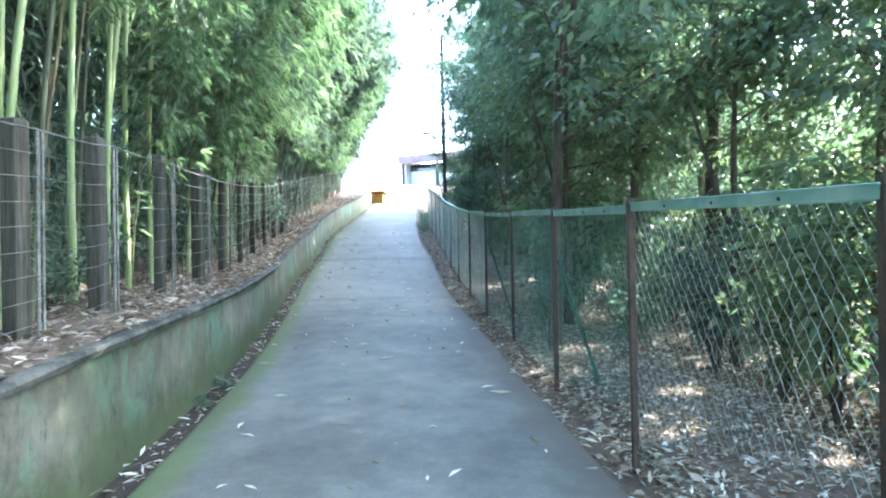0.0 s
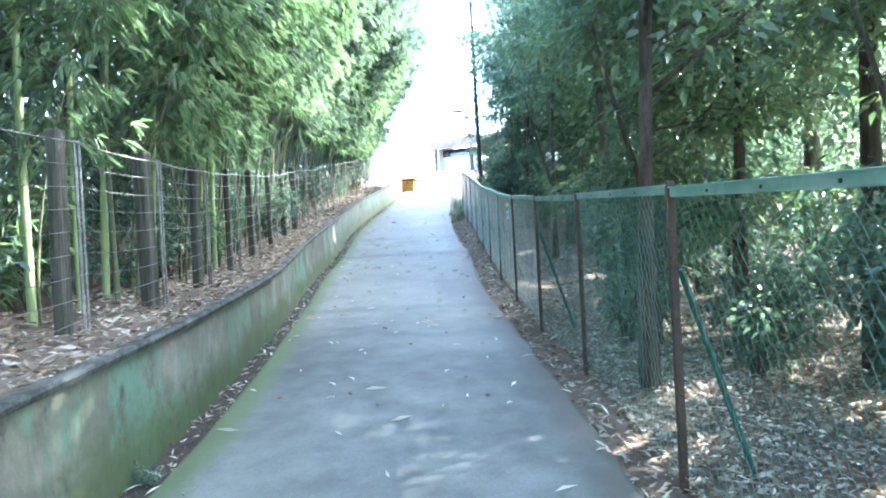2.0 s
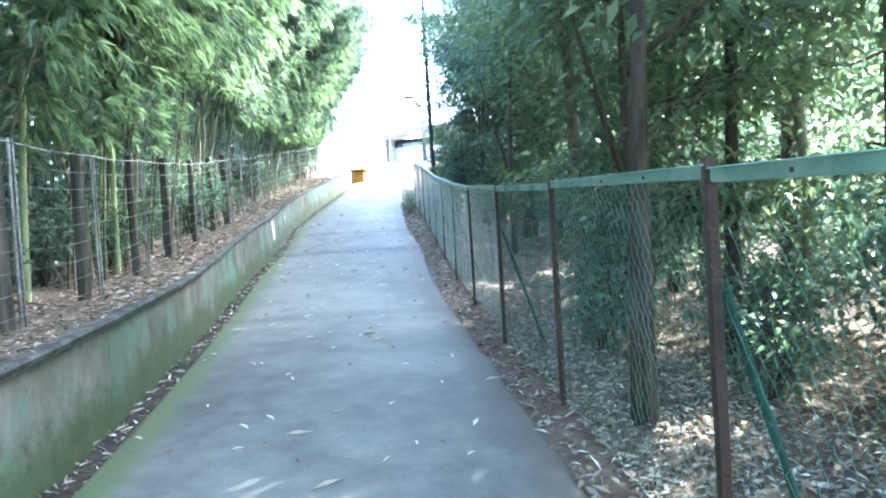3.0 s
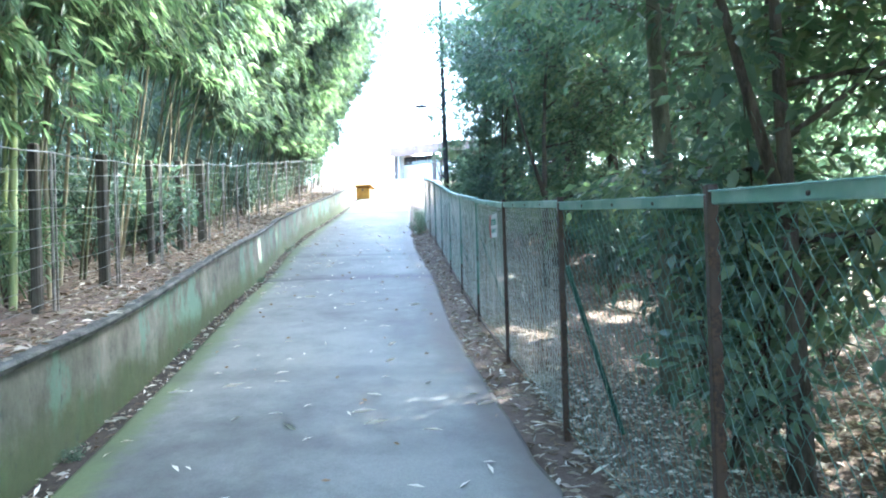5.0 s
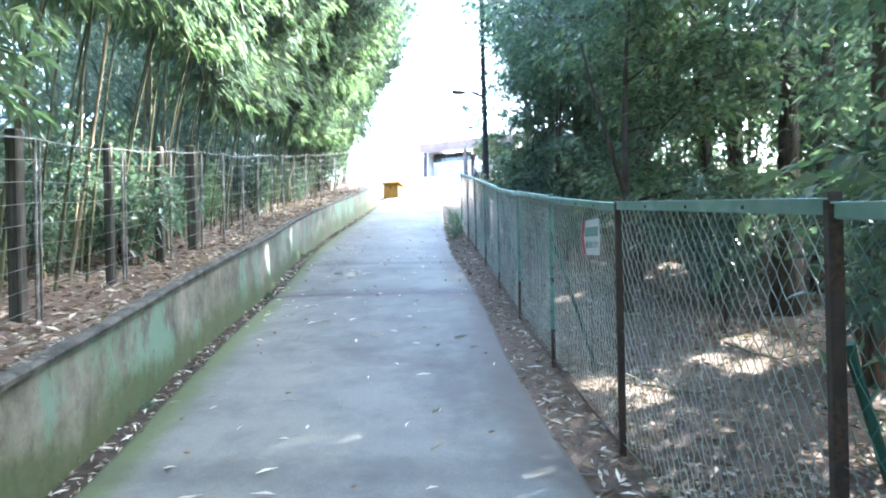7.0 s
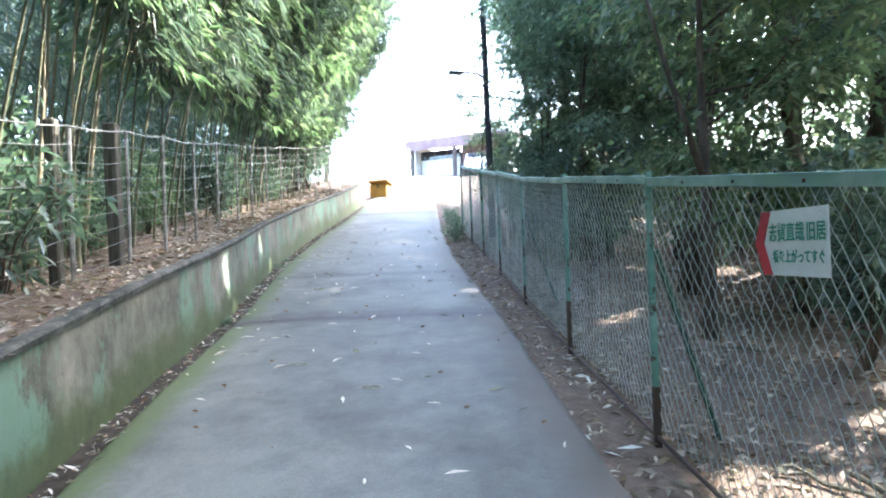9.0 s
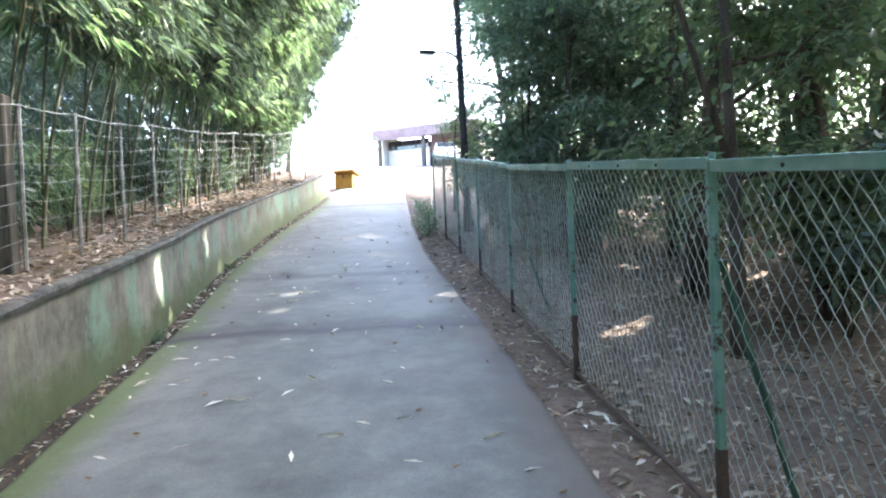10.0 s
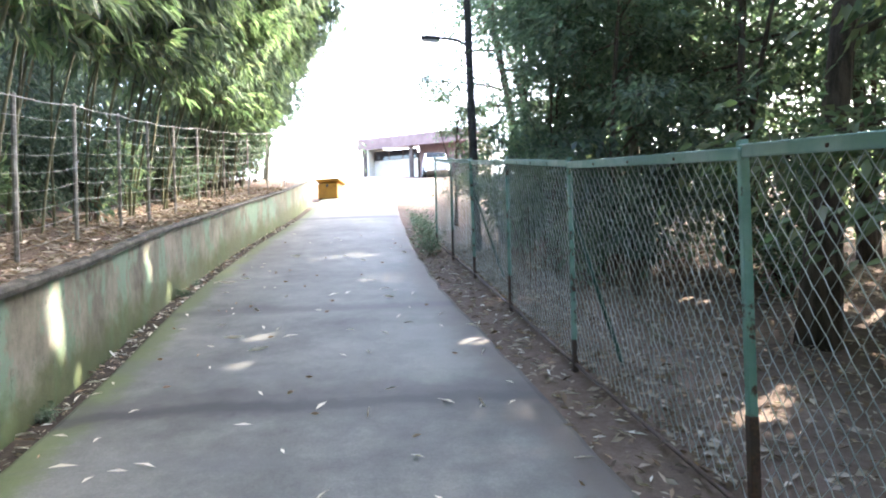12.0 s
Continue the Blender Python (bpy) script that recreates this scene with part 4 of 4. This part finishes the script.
# high crowns and most trees past y 25 are added to shade the path
big_trees = ((0, 1.28, 7.2, 0), (1, 1.72, 10.35, 15), (2, 2.25, 17.8, -10), (0, 2.75, 9.0, 20), (3, 3.1, 6.6, 0), (0, 3.0, 13.0, -25), (2, 3.6, 15.6, 40), (1, 2.0, 20.9, -20), (0, 3.6, 21.5, 300),
             (3, 3.2, 24.2, 0), (1, 4.6, 10.8, 10), (2, 5.2, 18.8, 0), (3, 3.9, 4.4, 10), (3, 1.75, 8.7, 20), (3, 1.6, 15.6, 10), (0, 4.2, 6.0, 0), (4, 3.3, 7.6, 10), (4, 5.3, 12.3, 30), (4, 3.4, 12.0, 0), (4, 4.2, 14.4, 50), (0, 4.2, 12.9, 75), (4, 3.2, 16.8, 120), (4, 4.5, 19.2, 200), (4, 5.6, 21.4, 20), (4, 3.0, 23.4, 240), (1, 1.75, 22.4, 0), (0, 1.95, 24.8, -15), (2, 4.0, 26.0, 40), (0, 4.6, 29.5, 0), (0, 3.7, 27.4, 10), (0, 4.1, 30.6, 0), (2, 5.2, 32.4, 0), (1, 5.4, 28.6, 60), (4, 3.2, 25.6, 0), (1, 6.6, 28.0, 30), (0, 7.0, 31.5, 0), (2, 6.4, 25.6, 10), (1, 5.4, 2.6, 0),
             # mostly added for shade: unseen trees behind the start, others among the bamboo
             (4, -3.6, -2.5, 0), (4, 1.9, -3.2, 160), (4, 1.7, -7.0, 170), (4, -5.6, 0.8, 10), (4, -6.4, 4.6, 40), (0, -5.4, 7.8, 0), (4, -5.8, 11.5, 80), (1, 2.7, 31.4, 30), (2, 2.3, 29.6, 150), (4, 3.2, 33.6, 60), (1, -4.6, -5.5, 40), (0, -2.4, -8.5, 120), (0, 3.4, -0.5, 10), (1, 3.0, -5.0, 70), (1, 5.2, -2.0, 0), (2, 8.2, 5.0, 300), (0, 7.4, 20.5, 120))
for k, x, y, turn in big_trees:
    plant(trees[k], x, y, turn, rng_t.uniform(0.92, 1.1))
# tall crowns added to shade wall and path, some unseen; understorey in the wood
plant(trees[4], 7.4, 9.0, 60, 1.35)
plant(trees[4], 5.6, 8.0, 30, 1.25)
plant(trees[4], 5.0, 0.6, 200, 1.1)
plant(trees[4], 3.2, -2.8, 100, 1.0)
plant(trees[4], 6.5, 2.4, 20, 1.2)
plant(trees[1], 4.2, 1.2, 20, 1.0)
plant(trees[4], 4.8, 17.0, 290, 1.0)
plant(trees[5], 7.2, 21.5, 0, 1.3)
plant(trees[5], 6.4, 17.2, 90, 1.2)
plant(trees[1], -5.6, 33.5, 0, 1.0, 6)
plant(trees[3], 0.05, 26.4, 0, 0.66)
plant(trees[5], 1.25, 24.7, 0, 0.85)
plant(trees[5], 1.45, 20.4, 0, 0.8)
plant(trees[5], 1.05, 21.7, -10, 0.6)
plant(trees[5], 1.3, 23.0, 10, 0.85)
for x, y in ((5.2, 17.4), (4.9, 23.6), (5.2, 12.4), (4.3, 8.3), (7.0, 19.4), (5.0, 4.6), (5.8, 21.5), (2.5, 22.6), (3.0, 20.2)):
    plant(trees[5], x, y, rng_t.uniform(0, 360), rng_t.uniform(0.85, 1.1))


# ---- shrubs ----
def shrub(seed, height, spreadw, leaf, count, leaf_len, ratio, label, stems=9):
    rng = np.random.default_rng(seed)
    root = thing("shrub", (0, 0, 0), label, "shrub")
    wood, tips = Geo(), []
    for k in range(stems):
        a = rng.uniform(0, 2 * math.pi)
        ln = spreadw * rng.uniform(0.3, 1.0)
        h = height * rng.uniform(0.55, 1.0)
        tip = Vector((math.cos(a) * ln, math.sin(a) * ln, h))
        mid = Vector((math.cos(a) * ln * 0.35, math.sin(a) * ln * 0.35, h * 0.6))
        wood.tube([(0, 0, -0.05), mid, tip], [0.011, 0.007, 0.003], 4, False)
        for q in (0.35, 0.55, 0.75, 0.9, 1.0):
            tips.append(Vector((0, 0, 0)).lerp(mid, q * 2) if q < 0.5 else mid.lerp(tip, q * 2 - 1))
    part("stem", wood, M_BARK, root)
    tips = np.array([tuple(t) for t in tips])
    pick = tips[rng.integers(len(tips), size=count)]
    at = pick + rng.normal(size=(count, 3)) * 0.09
    way = unit(at - pick + np.array([0, 0, 0.02])) + rng.normal(size=(count, 3)) * 0.4
    size = rng.uniform(0.6, 1.2, count) * leaf_len
    part("leaves", round_leaf_mesh("leaves", rng, at, way, size, size * ratio, 0.22), leaf, root)
    return root


shrubs = [
    shrub(201, 1.3, 0.75, L_LIGHT, 900, 0.12, 0.45, "light-green leafy shrub on the forest floor"),
    shrub(202, 1.0, 0.65, L_DARK, 900, 0.10, 0.42, "dark glossy-leaved shrub on leaf litter"),
    shrub(203, 0.8, 0.6, L_BROAD, 600, 0.09, 0.5, "low green undergrowth bush"),
    shrub(205, 2.3, 0.95, L_BROAD, 2000, 0.11, 0.5, "tall leafy shrub pressing against the fence", 14),
    shrub(206, 2.0, 0.9, L_DARK, 2000, 0.12, 0.44, "tall dark glossy-leaved shrub by the fence", 14),
    shrub(207, 2.2, 0.9, L_LIGHT, 1500, 0.13, 0.6, "tall shrub with large light-green leaves", 11),
    shrub(204, 1.2, 0.55, L_BAMBOO_LIGHT, 700, 0.17, 0.14, "clump of dwarf bamboo behind the wire fence"),
]
right_shrubs = ((0, 2.9, 5.3), (0, 3.6, 6.2), (2, 3.0, 3.6), (1, 3.9, 7.6), (2, 2.3, 7.6), (0, 4.6, 5.4), (1, 2.7, 8.4), (1, 3.4, 9.2), (2, 1.5, 9.0), (1, 2.4, 10.9), (2, 3.6, 11.4), (1, 4.4, 13.2), (2, 4.8, 16.0), (1, 4.0, 18.0), (2, 3.2, 19.6), (1, 2.0, 22.4), (2, 1.2, 20.6), (1, 4.4, 21.0), (0, 5.2, 9.0), (1, 5.6, 11.6), (1, 0.9, 23.6), (1, 5.9, 16.8), (1, 6.6, 13.4), (0, 6.4, 20.0), (0, 5.0, 3.4), (1, 3.2, 24.2))
for k, x, y in right_shrubs:
    plant(shrubs[k], x, y, rng_t.uniform(0, 360), rng_t.uniform(0.8, 1.25))
for k, x, y, sc in ((5, 2.9, 4.6, 0.9), (3, 2.0, 9.5, 1.1), (4, 1.95, 10.5, 1.0), (3, 2.5, 11.3, 1.0), (4, 2.8, 6.4, 0.8), (4, 2.4, 14.6, 0.9), (3, 2.9, 16.2, 0.9), (4, 1.5, 19.8, 1.0), (3, 1.3, 21.6, 1.1), (4, 1.3, 22.9, 1.1), (5, 1.6, 24.6, 1.0), (4, 3.6, 17.2, 0.9), (3, 3.6, 20.4, 1.0), (4, 3.2, 13.4, 0.9), (5, 3.3, 3.6, 1.0), (3, 0.75, 22.2, 0.9), (3, 0.7, 24.2, 1.0)):
    plant(shrubs[k], x, y, rng_t.uniform(0, 360), sc)
for i in range(26):
    y = 2.0 + i * 0.95 + rng_t.uniform(-0.3, 0.3)
    plant(shrubs[(1, 6, 6, 2)[i % 4]], wall_x(y) - rng_t.uniform(0.95, 1.7), y, rng_t.uniform(0, 360), rng_t.uniform(0.7, 1.1))
for i in range(10):
    y = 13.4 + 1.7 * i + rng_t.uniform(-0.2, 0.2)
    plant(shrubs[(4, 3, 4, 6)[i % 4]], wall_x(y) - rng_t.uniform(1.35, 1.6), y, rng_t.uniform(0, 360), rng_t.uniform(0.62, 0.78) + (0.2 if y > 24 else 0))
for y in (25.6, 26.6, 27.6, 28.6, 29.4, 30.1):
    plant(bushy[2 if y < 28 else 1], wall_x(y) - 1.25, y, rng_t.uniform(-20, 20), 0.72, 3)
for i in range(12):
    y = 26.0 + 0.42 * i
    plant(shrubs[(3, 4, 5)[i % 3]], wall_x(y) - 1.3 - 0.5 * (i % 3), y, 70 * i, 0.8 + 0.1 * (i % 4))
for i in range(7):
    y = 27.0 + 0.62 * i
    plant(bushy[i % 3], wall_x(y) - 1.2 - 0.7 * (i % 2), y, 25 * (i % 5) - 50, 0.72, 2)
plant(shrubs[1], wall_x(14.4) - 0.95, 14.4, 0, 1.25)
for y in (23.0, 24.1, 25.2, 26.4):
    plant(shrubs[2], 0.55 * right_x(y) + 0.45 * (fence_x(y) if y < 23.9 else right_x(y) + 0.7), y, 60 * y, 0.5)
for y in (5.7, 5.1, 9.4, 12.4, 16.9, 20.5, 21.2):
    plant(shrubs[2], wall_x(y) + 0.07, y, 77 * y, 0.14 + 0.02 * (y % 3))

for x, y in ((6.9, 16.4), (6.6, 20.2), (7.8, 22.4), (8.0, 18.0), (6.3, 23.8), (6.4, 18.0)):
    plant(shrubs[3], x, y, 40 * y, 1.15)

# ---- far woods that close the place ----
def woods(name, cx_, cy_, sx_, sy_, height, count, seed, leaf, label):
    rng = np.random.default_rng(seed)
    clumps = np.stack([cx_ + rng.uniform(-sx_, sx_, 140), cy_ + rng.uniform(-sy_, sy_, 140), rng.uniform(0.3, height, 140)], 1)
    pick = clumps[rng.integers(140, size=count)]
    at = pick + rng.normal(size=(count, 3)) * np.array([1.1, 1.1, 0.8])
    at[:, 2] += np.interp(at[:, 1], GROUND_Y, GROUND_Z)
    way = rng.normal(size=(count, 3)) + np.array([0, 0, -0.3])
    size = rng.uniform(0.2, 0.38, count)
    ob = part(name, leaf_mesh(name, rng, at, way, size, size * 0.5, 0.2), leaf)
    tagged(ob, label, "woods", kind="stuff")


# right-hand woods take the lighter leaf so gaps between trunks look sunlit
woods("far_woods", 11.5, 13.0, 2.5, 15.0, 5.5, 14000, 301, L_LIGHT, "light-leaved woodland beyond the trees, coloured to look sunlit")
woods("far_woods", -10.0, 12.0, 2.5, 18.0, 8.5, 42000, 302, L_BAMBOO, "deep bamboo thicket beyond the fence")
woods("far_woods", 0.0, -14.0, 9.0, 3.0, 8.5, 12000, 303, L_BROAD, "shaded woodland at the foot of the path")
rng_k = np.random.default_rng(311)
n_ = 62000
ky = rng_k.uniform(-5.0, 30.8, n_)
kx = np.array([wall_x(v) for v in np.linspace(-5, 31, 73)])
kx = np.interp(ky, np.linspace(-5, 31, 73), kx) - 1.6 - rng_k.random(n_) ** 1.2 * 3.4
kz = np.interp(ky, GROUND_Y, GROUND_Z) + 1.2 + rng_k.random(n_) ** 1.2 * 5.0
kz += 0.5 * np.sin(kx * 3.1) * np.sin(ky * 2.3)
size = rng_k.uniform(0.14, 0.26, n_)
tagged(part("thicket", leaf_mesh("thicket", rng_k, np.stack([kx, ky, kz], 1), rng_k.normal(size=(n_, 3)) * 0.6 + np.array([0.3, 0, -0.6]), size, size * 0.16, 0.3), L_BAMBOO), "shaded bamboo thicket behind the wire fence", "thicket", kind="stuff")

# ---- fallen leaves ----
def litter(name, seed, count, place, leaf, lo, hi, ratio, label):
    """Dead leaves that lie on the soil; place gives x and y."""
    rng = np.random.default_rng(seed)
    at = np.zeros((count, 3))
    for i in range(count):
        x, y = place(rng)
        at[i] = (x, y, terrain_z(x, y) + rng.uniform(0.004, 0.03))
    a = rng.uniform(0, 2 * math.pi, count)
    way = np.stack([np.cos(a), np.sin(a), rng.normal(size=count) * 0.28], 1)
    size = rng.uniform(lo, hi, count)
    ob = part(name, leaf_mesh(name, rng, at, way, size, size * ratio, 0.05, 0.2), leaf)
    return tagged(ob, label, "fallen leaves", kind="stuff")


def in_wood(rng):
    y = rng.uniform(0.5, 24)
    return fence_x(y) + 0.06 + rng.random() ** 1.5 * 6.0, y


def near_wood(rng):
    y = rng.uniform(1.0, 11)
    return fence_x(y) + 0.03 + rng.random() ** 1.4 * 3.2, y


def on_bank(rng):
    y = rng.uniform(1.5, 28)
    return wall_x(y) - 0.03 - rng.random() ** 1.5 * 1.6, y


def in_gutter(rng):
    y = rng.uniform(0.5, 28)
    return wall_x(y) + rng.uniform(0.02, 0.19), y


def on_verge(rng):
    y = rng.uniform(0.5, 26)
    return right_x(y) + rng.uniform(0.0, 1.0) * max(0.1, fence_x(y) - right_x(y)), y


litter("leaf_litter", 401, 20000, in_wood, L_LITTER, 0.04, 0.10, 0.42, "brown and grey dead leaves carpeting the forest floor")
litter("leaf_litter", 407, 16000, near_wood, L_LITTER, 0.03, 0.075, 0.36, "small pale dead leaves below the first trees")
litter("leaf_litter", 408, 3600, near_wood, L_STRAW, 0.03, 0.085, 0.3, "bleached dead leaves scattered below the first trees")
litter("leaf_litter", 402, 10500, on_bank, L_LITTER, 0.05, 0.13, 0.28, "dry brown bamboo leaves on the bank")
litter("leaf_litter", 403, 420, in_gutter, L_STRAW, 0.05, 0.13, 0.20, "pale dry bamboo leaves in the gutter")
litter("leaf_litter", 406, 900, in_gutter, L_LITTER, 0.03, 0.09, 0.3, "rotting brown leaves in the gutter")
litter("leaf_litter", 404, 1700, on_verge, L_LITTER, 0.05, 0.12, 0.30, "dry leaves along the foot of the fence")
litter("leaf_litter", 405, 260, on_verge, L_STRAW, 0.08, 0.16, 0.18, "pale bamboo leaves along the path's edge")

# fallen branches on the forest floor
rng_s = random.Random(21)
for x, y, ln in ((2.2, 3.1, 1.3), (1.7, 4.4, 0.7), (2.6, 6.6, 0.9), (1.6, 8.2, 0.8), (1.9, 11.0, 1.1), (1.3, 12.6, 0.9), (2.4, 13.6, 1.2), (1.5, 15.2, 0.7), (2.6, 16.6, 1.3), (1.1, 18.4, 0.8), (2.9, 19.2, 1.2), (1.0, 12.9, 0.6), (3.4, 14.8, 1.0), (1.6, 10.0, 0.7)):
    a = rng_s.uniform(0, 6.28)
    stick, side_twig = Geo(), Geo()
    pts = []
    for k in range(6):
        q = k / 5 - 0.5
        px_, py_ = x + math.cos(a) * ln * q + 0.03 * math.sin(9 * q), y + math.sin(a) * ln * q + 0.04 * math.cos(7 * q)
        pts.append(Vector((px_, py_, terrain_z(px_, py_) + 0.018 + 0.02 * (k % 2))))
    stick.tube(pts, [0.016, 0.015, 0.013, 0.011, 0.008, 0.004], 6)
    ob = part("fallen_branch", stick, M_BARK_PALE)
    tagged(ob, "dead grey branch lying among the fallen leaves", "branch", "branches on the forest floor")
    e = pts[3] + Vector((math.cos(a + 0.9) * ln * 0.25, math.sin(a + 0.9) * ln * 0.25, 0.05))
    side_twig.tube([pts[3], (pts[3] + e) / 2 + Vector((0, 0, 0.02)), e], [0.008, 0.006, 0.003], 5)
    part("side_twig", side_twig, M_BARK_PALE, ob)

# single pale leaves lying on the concrete
rng_l = np.random.default_rng(77)
kinds = []
for s in range(5):
    n_ = 1
    ln = (0.15, 0.11, 0.19, 0.08, 0.06)[s]
    v, f = leaf_arrays(rng_l, np.array([[-ln / 2, 0, 0.004]]), np.array([[1.0, 0.0, 0.02]]), ln, ln * (0.20, 0.18, 0.15, 0.26, 0.3)[s], 0.02, 0.3)
    me = mesh_np("fallen_leaf", v, f)
    me.materials.append(L_STRAW if s < 4 else L_LITTER)
    kinds.append(me)


def drop_leaf(x, y, turn, kind_):
    ob = new("fallen_leaf", kinds[kind_])
    slope = math.degrees(math.atan((ground_z(y + 0.1) - ground_z(y - 0.1)) / 0.2))
    q = (x - left_x(y)) / max(0.1, right_x(y) - left_x(y))
    ob.matrix_basis = pose(x, y, ground_z(y) + 0.022 * (1 - (2 * q - 1) ** 2) + 0.006, slope, 0, 0) @ pose(0, 0, 0, 0, 0, turn)
    tagged(ob, "pale dry bamboo leaf on the concrete path" if kind_ < 4 else "small brown leaf on the concrete path", "leaf", "leaves on the path")


for x, y, turn, kind_ in ((0.21, 7.3, 70, 0), (-0.94, 7.28, 5, 2), (-1.65, 11.18, 35, 0), (-0.89, 11.88, 80, 1), (-0.53, 14.3, 30, 2), (-2.34, 15.03, 45, 0), (-1.6, 15.66, 60, 1), (-2.94, 18.9, 40, 1), (-1.5, 17.9, 110, 1), (0.05, 3.55, 55, 0)):
    drop_leaf(x, y, turn, kind_)
for i in range(270):
    y = 1.5 + 24 * random.random()
    q = random.random()
    drop_leaf(left_x(y) + 0.05 + (right_x(y) - left_x(y) - 0.1) * q, y, random.uniform(0, 180), random.choice((0, 1, 1, 2, 3, 3, 4, 4)))

# ---- crown leaves cut away so sun hits chosen wall, path, forest-floor and leaf spots ----
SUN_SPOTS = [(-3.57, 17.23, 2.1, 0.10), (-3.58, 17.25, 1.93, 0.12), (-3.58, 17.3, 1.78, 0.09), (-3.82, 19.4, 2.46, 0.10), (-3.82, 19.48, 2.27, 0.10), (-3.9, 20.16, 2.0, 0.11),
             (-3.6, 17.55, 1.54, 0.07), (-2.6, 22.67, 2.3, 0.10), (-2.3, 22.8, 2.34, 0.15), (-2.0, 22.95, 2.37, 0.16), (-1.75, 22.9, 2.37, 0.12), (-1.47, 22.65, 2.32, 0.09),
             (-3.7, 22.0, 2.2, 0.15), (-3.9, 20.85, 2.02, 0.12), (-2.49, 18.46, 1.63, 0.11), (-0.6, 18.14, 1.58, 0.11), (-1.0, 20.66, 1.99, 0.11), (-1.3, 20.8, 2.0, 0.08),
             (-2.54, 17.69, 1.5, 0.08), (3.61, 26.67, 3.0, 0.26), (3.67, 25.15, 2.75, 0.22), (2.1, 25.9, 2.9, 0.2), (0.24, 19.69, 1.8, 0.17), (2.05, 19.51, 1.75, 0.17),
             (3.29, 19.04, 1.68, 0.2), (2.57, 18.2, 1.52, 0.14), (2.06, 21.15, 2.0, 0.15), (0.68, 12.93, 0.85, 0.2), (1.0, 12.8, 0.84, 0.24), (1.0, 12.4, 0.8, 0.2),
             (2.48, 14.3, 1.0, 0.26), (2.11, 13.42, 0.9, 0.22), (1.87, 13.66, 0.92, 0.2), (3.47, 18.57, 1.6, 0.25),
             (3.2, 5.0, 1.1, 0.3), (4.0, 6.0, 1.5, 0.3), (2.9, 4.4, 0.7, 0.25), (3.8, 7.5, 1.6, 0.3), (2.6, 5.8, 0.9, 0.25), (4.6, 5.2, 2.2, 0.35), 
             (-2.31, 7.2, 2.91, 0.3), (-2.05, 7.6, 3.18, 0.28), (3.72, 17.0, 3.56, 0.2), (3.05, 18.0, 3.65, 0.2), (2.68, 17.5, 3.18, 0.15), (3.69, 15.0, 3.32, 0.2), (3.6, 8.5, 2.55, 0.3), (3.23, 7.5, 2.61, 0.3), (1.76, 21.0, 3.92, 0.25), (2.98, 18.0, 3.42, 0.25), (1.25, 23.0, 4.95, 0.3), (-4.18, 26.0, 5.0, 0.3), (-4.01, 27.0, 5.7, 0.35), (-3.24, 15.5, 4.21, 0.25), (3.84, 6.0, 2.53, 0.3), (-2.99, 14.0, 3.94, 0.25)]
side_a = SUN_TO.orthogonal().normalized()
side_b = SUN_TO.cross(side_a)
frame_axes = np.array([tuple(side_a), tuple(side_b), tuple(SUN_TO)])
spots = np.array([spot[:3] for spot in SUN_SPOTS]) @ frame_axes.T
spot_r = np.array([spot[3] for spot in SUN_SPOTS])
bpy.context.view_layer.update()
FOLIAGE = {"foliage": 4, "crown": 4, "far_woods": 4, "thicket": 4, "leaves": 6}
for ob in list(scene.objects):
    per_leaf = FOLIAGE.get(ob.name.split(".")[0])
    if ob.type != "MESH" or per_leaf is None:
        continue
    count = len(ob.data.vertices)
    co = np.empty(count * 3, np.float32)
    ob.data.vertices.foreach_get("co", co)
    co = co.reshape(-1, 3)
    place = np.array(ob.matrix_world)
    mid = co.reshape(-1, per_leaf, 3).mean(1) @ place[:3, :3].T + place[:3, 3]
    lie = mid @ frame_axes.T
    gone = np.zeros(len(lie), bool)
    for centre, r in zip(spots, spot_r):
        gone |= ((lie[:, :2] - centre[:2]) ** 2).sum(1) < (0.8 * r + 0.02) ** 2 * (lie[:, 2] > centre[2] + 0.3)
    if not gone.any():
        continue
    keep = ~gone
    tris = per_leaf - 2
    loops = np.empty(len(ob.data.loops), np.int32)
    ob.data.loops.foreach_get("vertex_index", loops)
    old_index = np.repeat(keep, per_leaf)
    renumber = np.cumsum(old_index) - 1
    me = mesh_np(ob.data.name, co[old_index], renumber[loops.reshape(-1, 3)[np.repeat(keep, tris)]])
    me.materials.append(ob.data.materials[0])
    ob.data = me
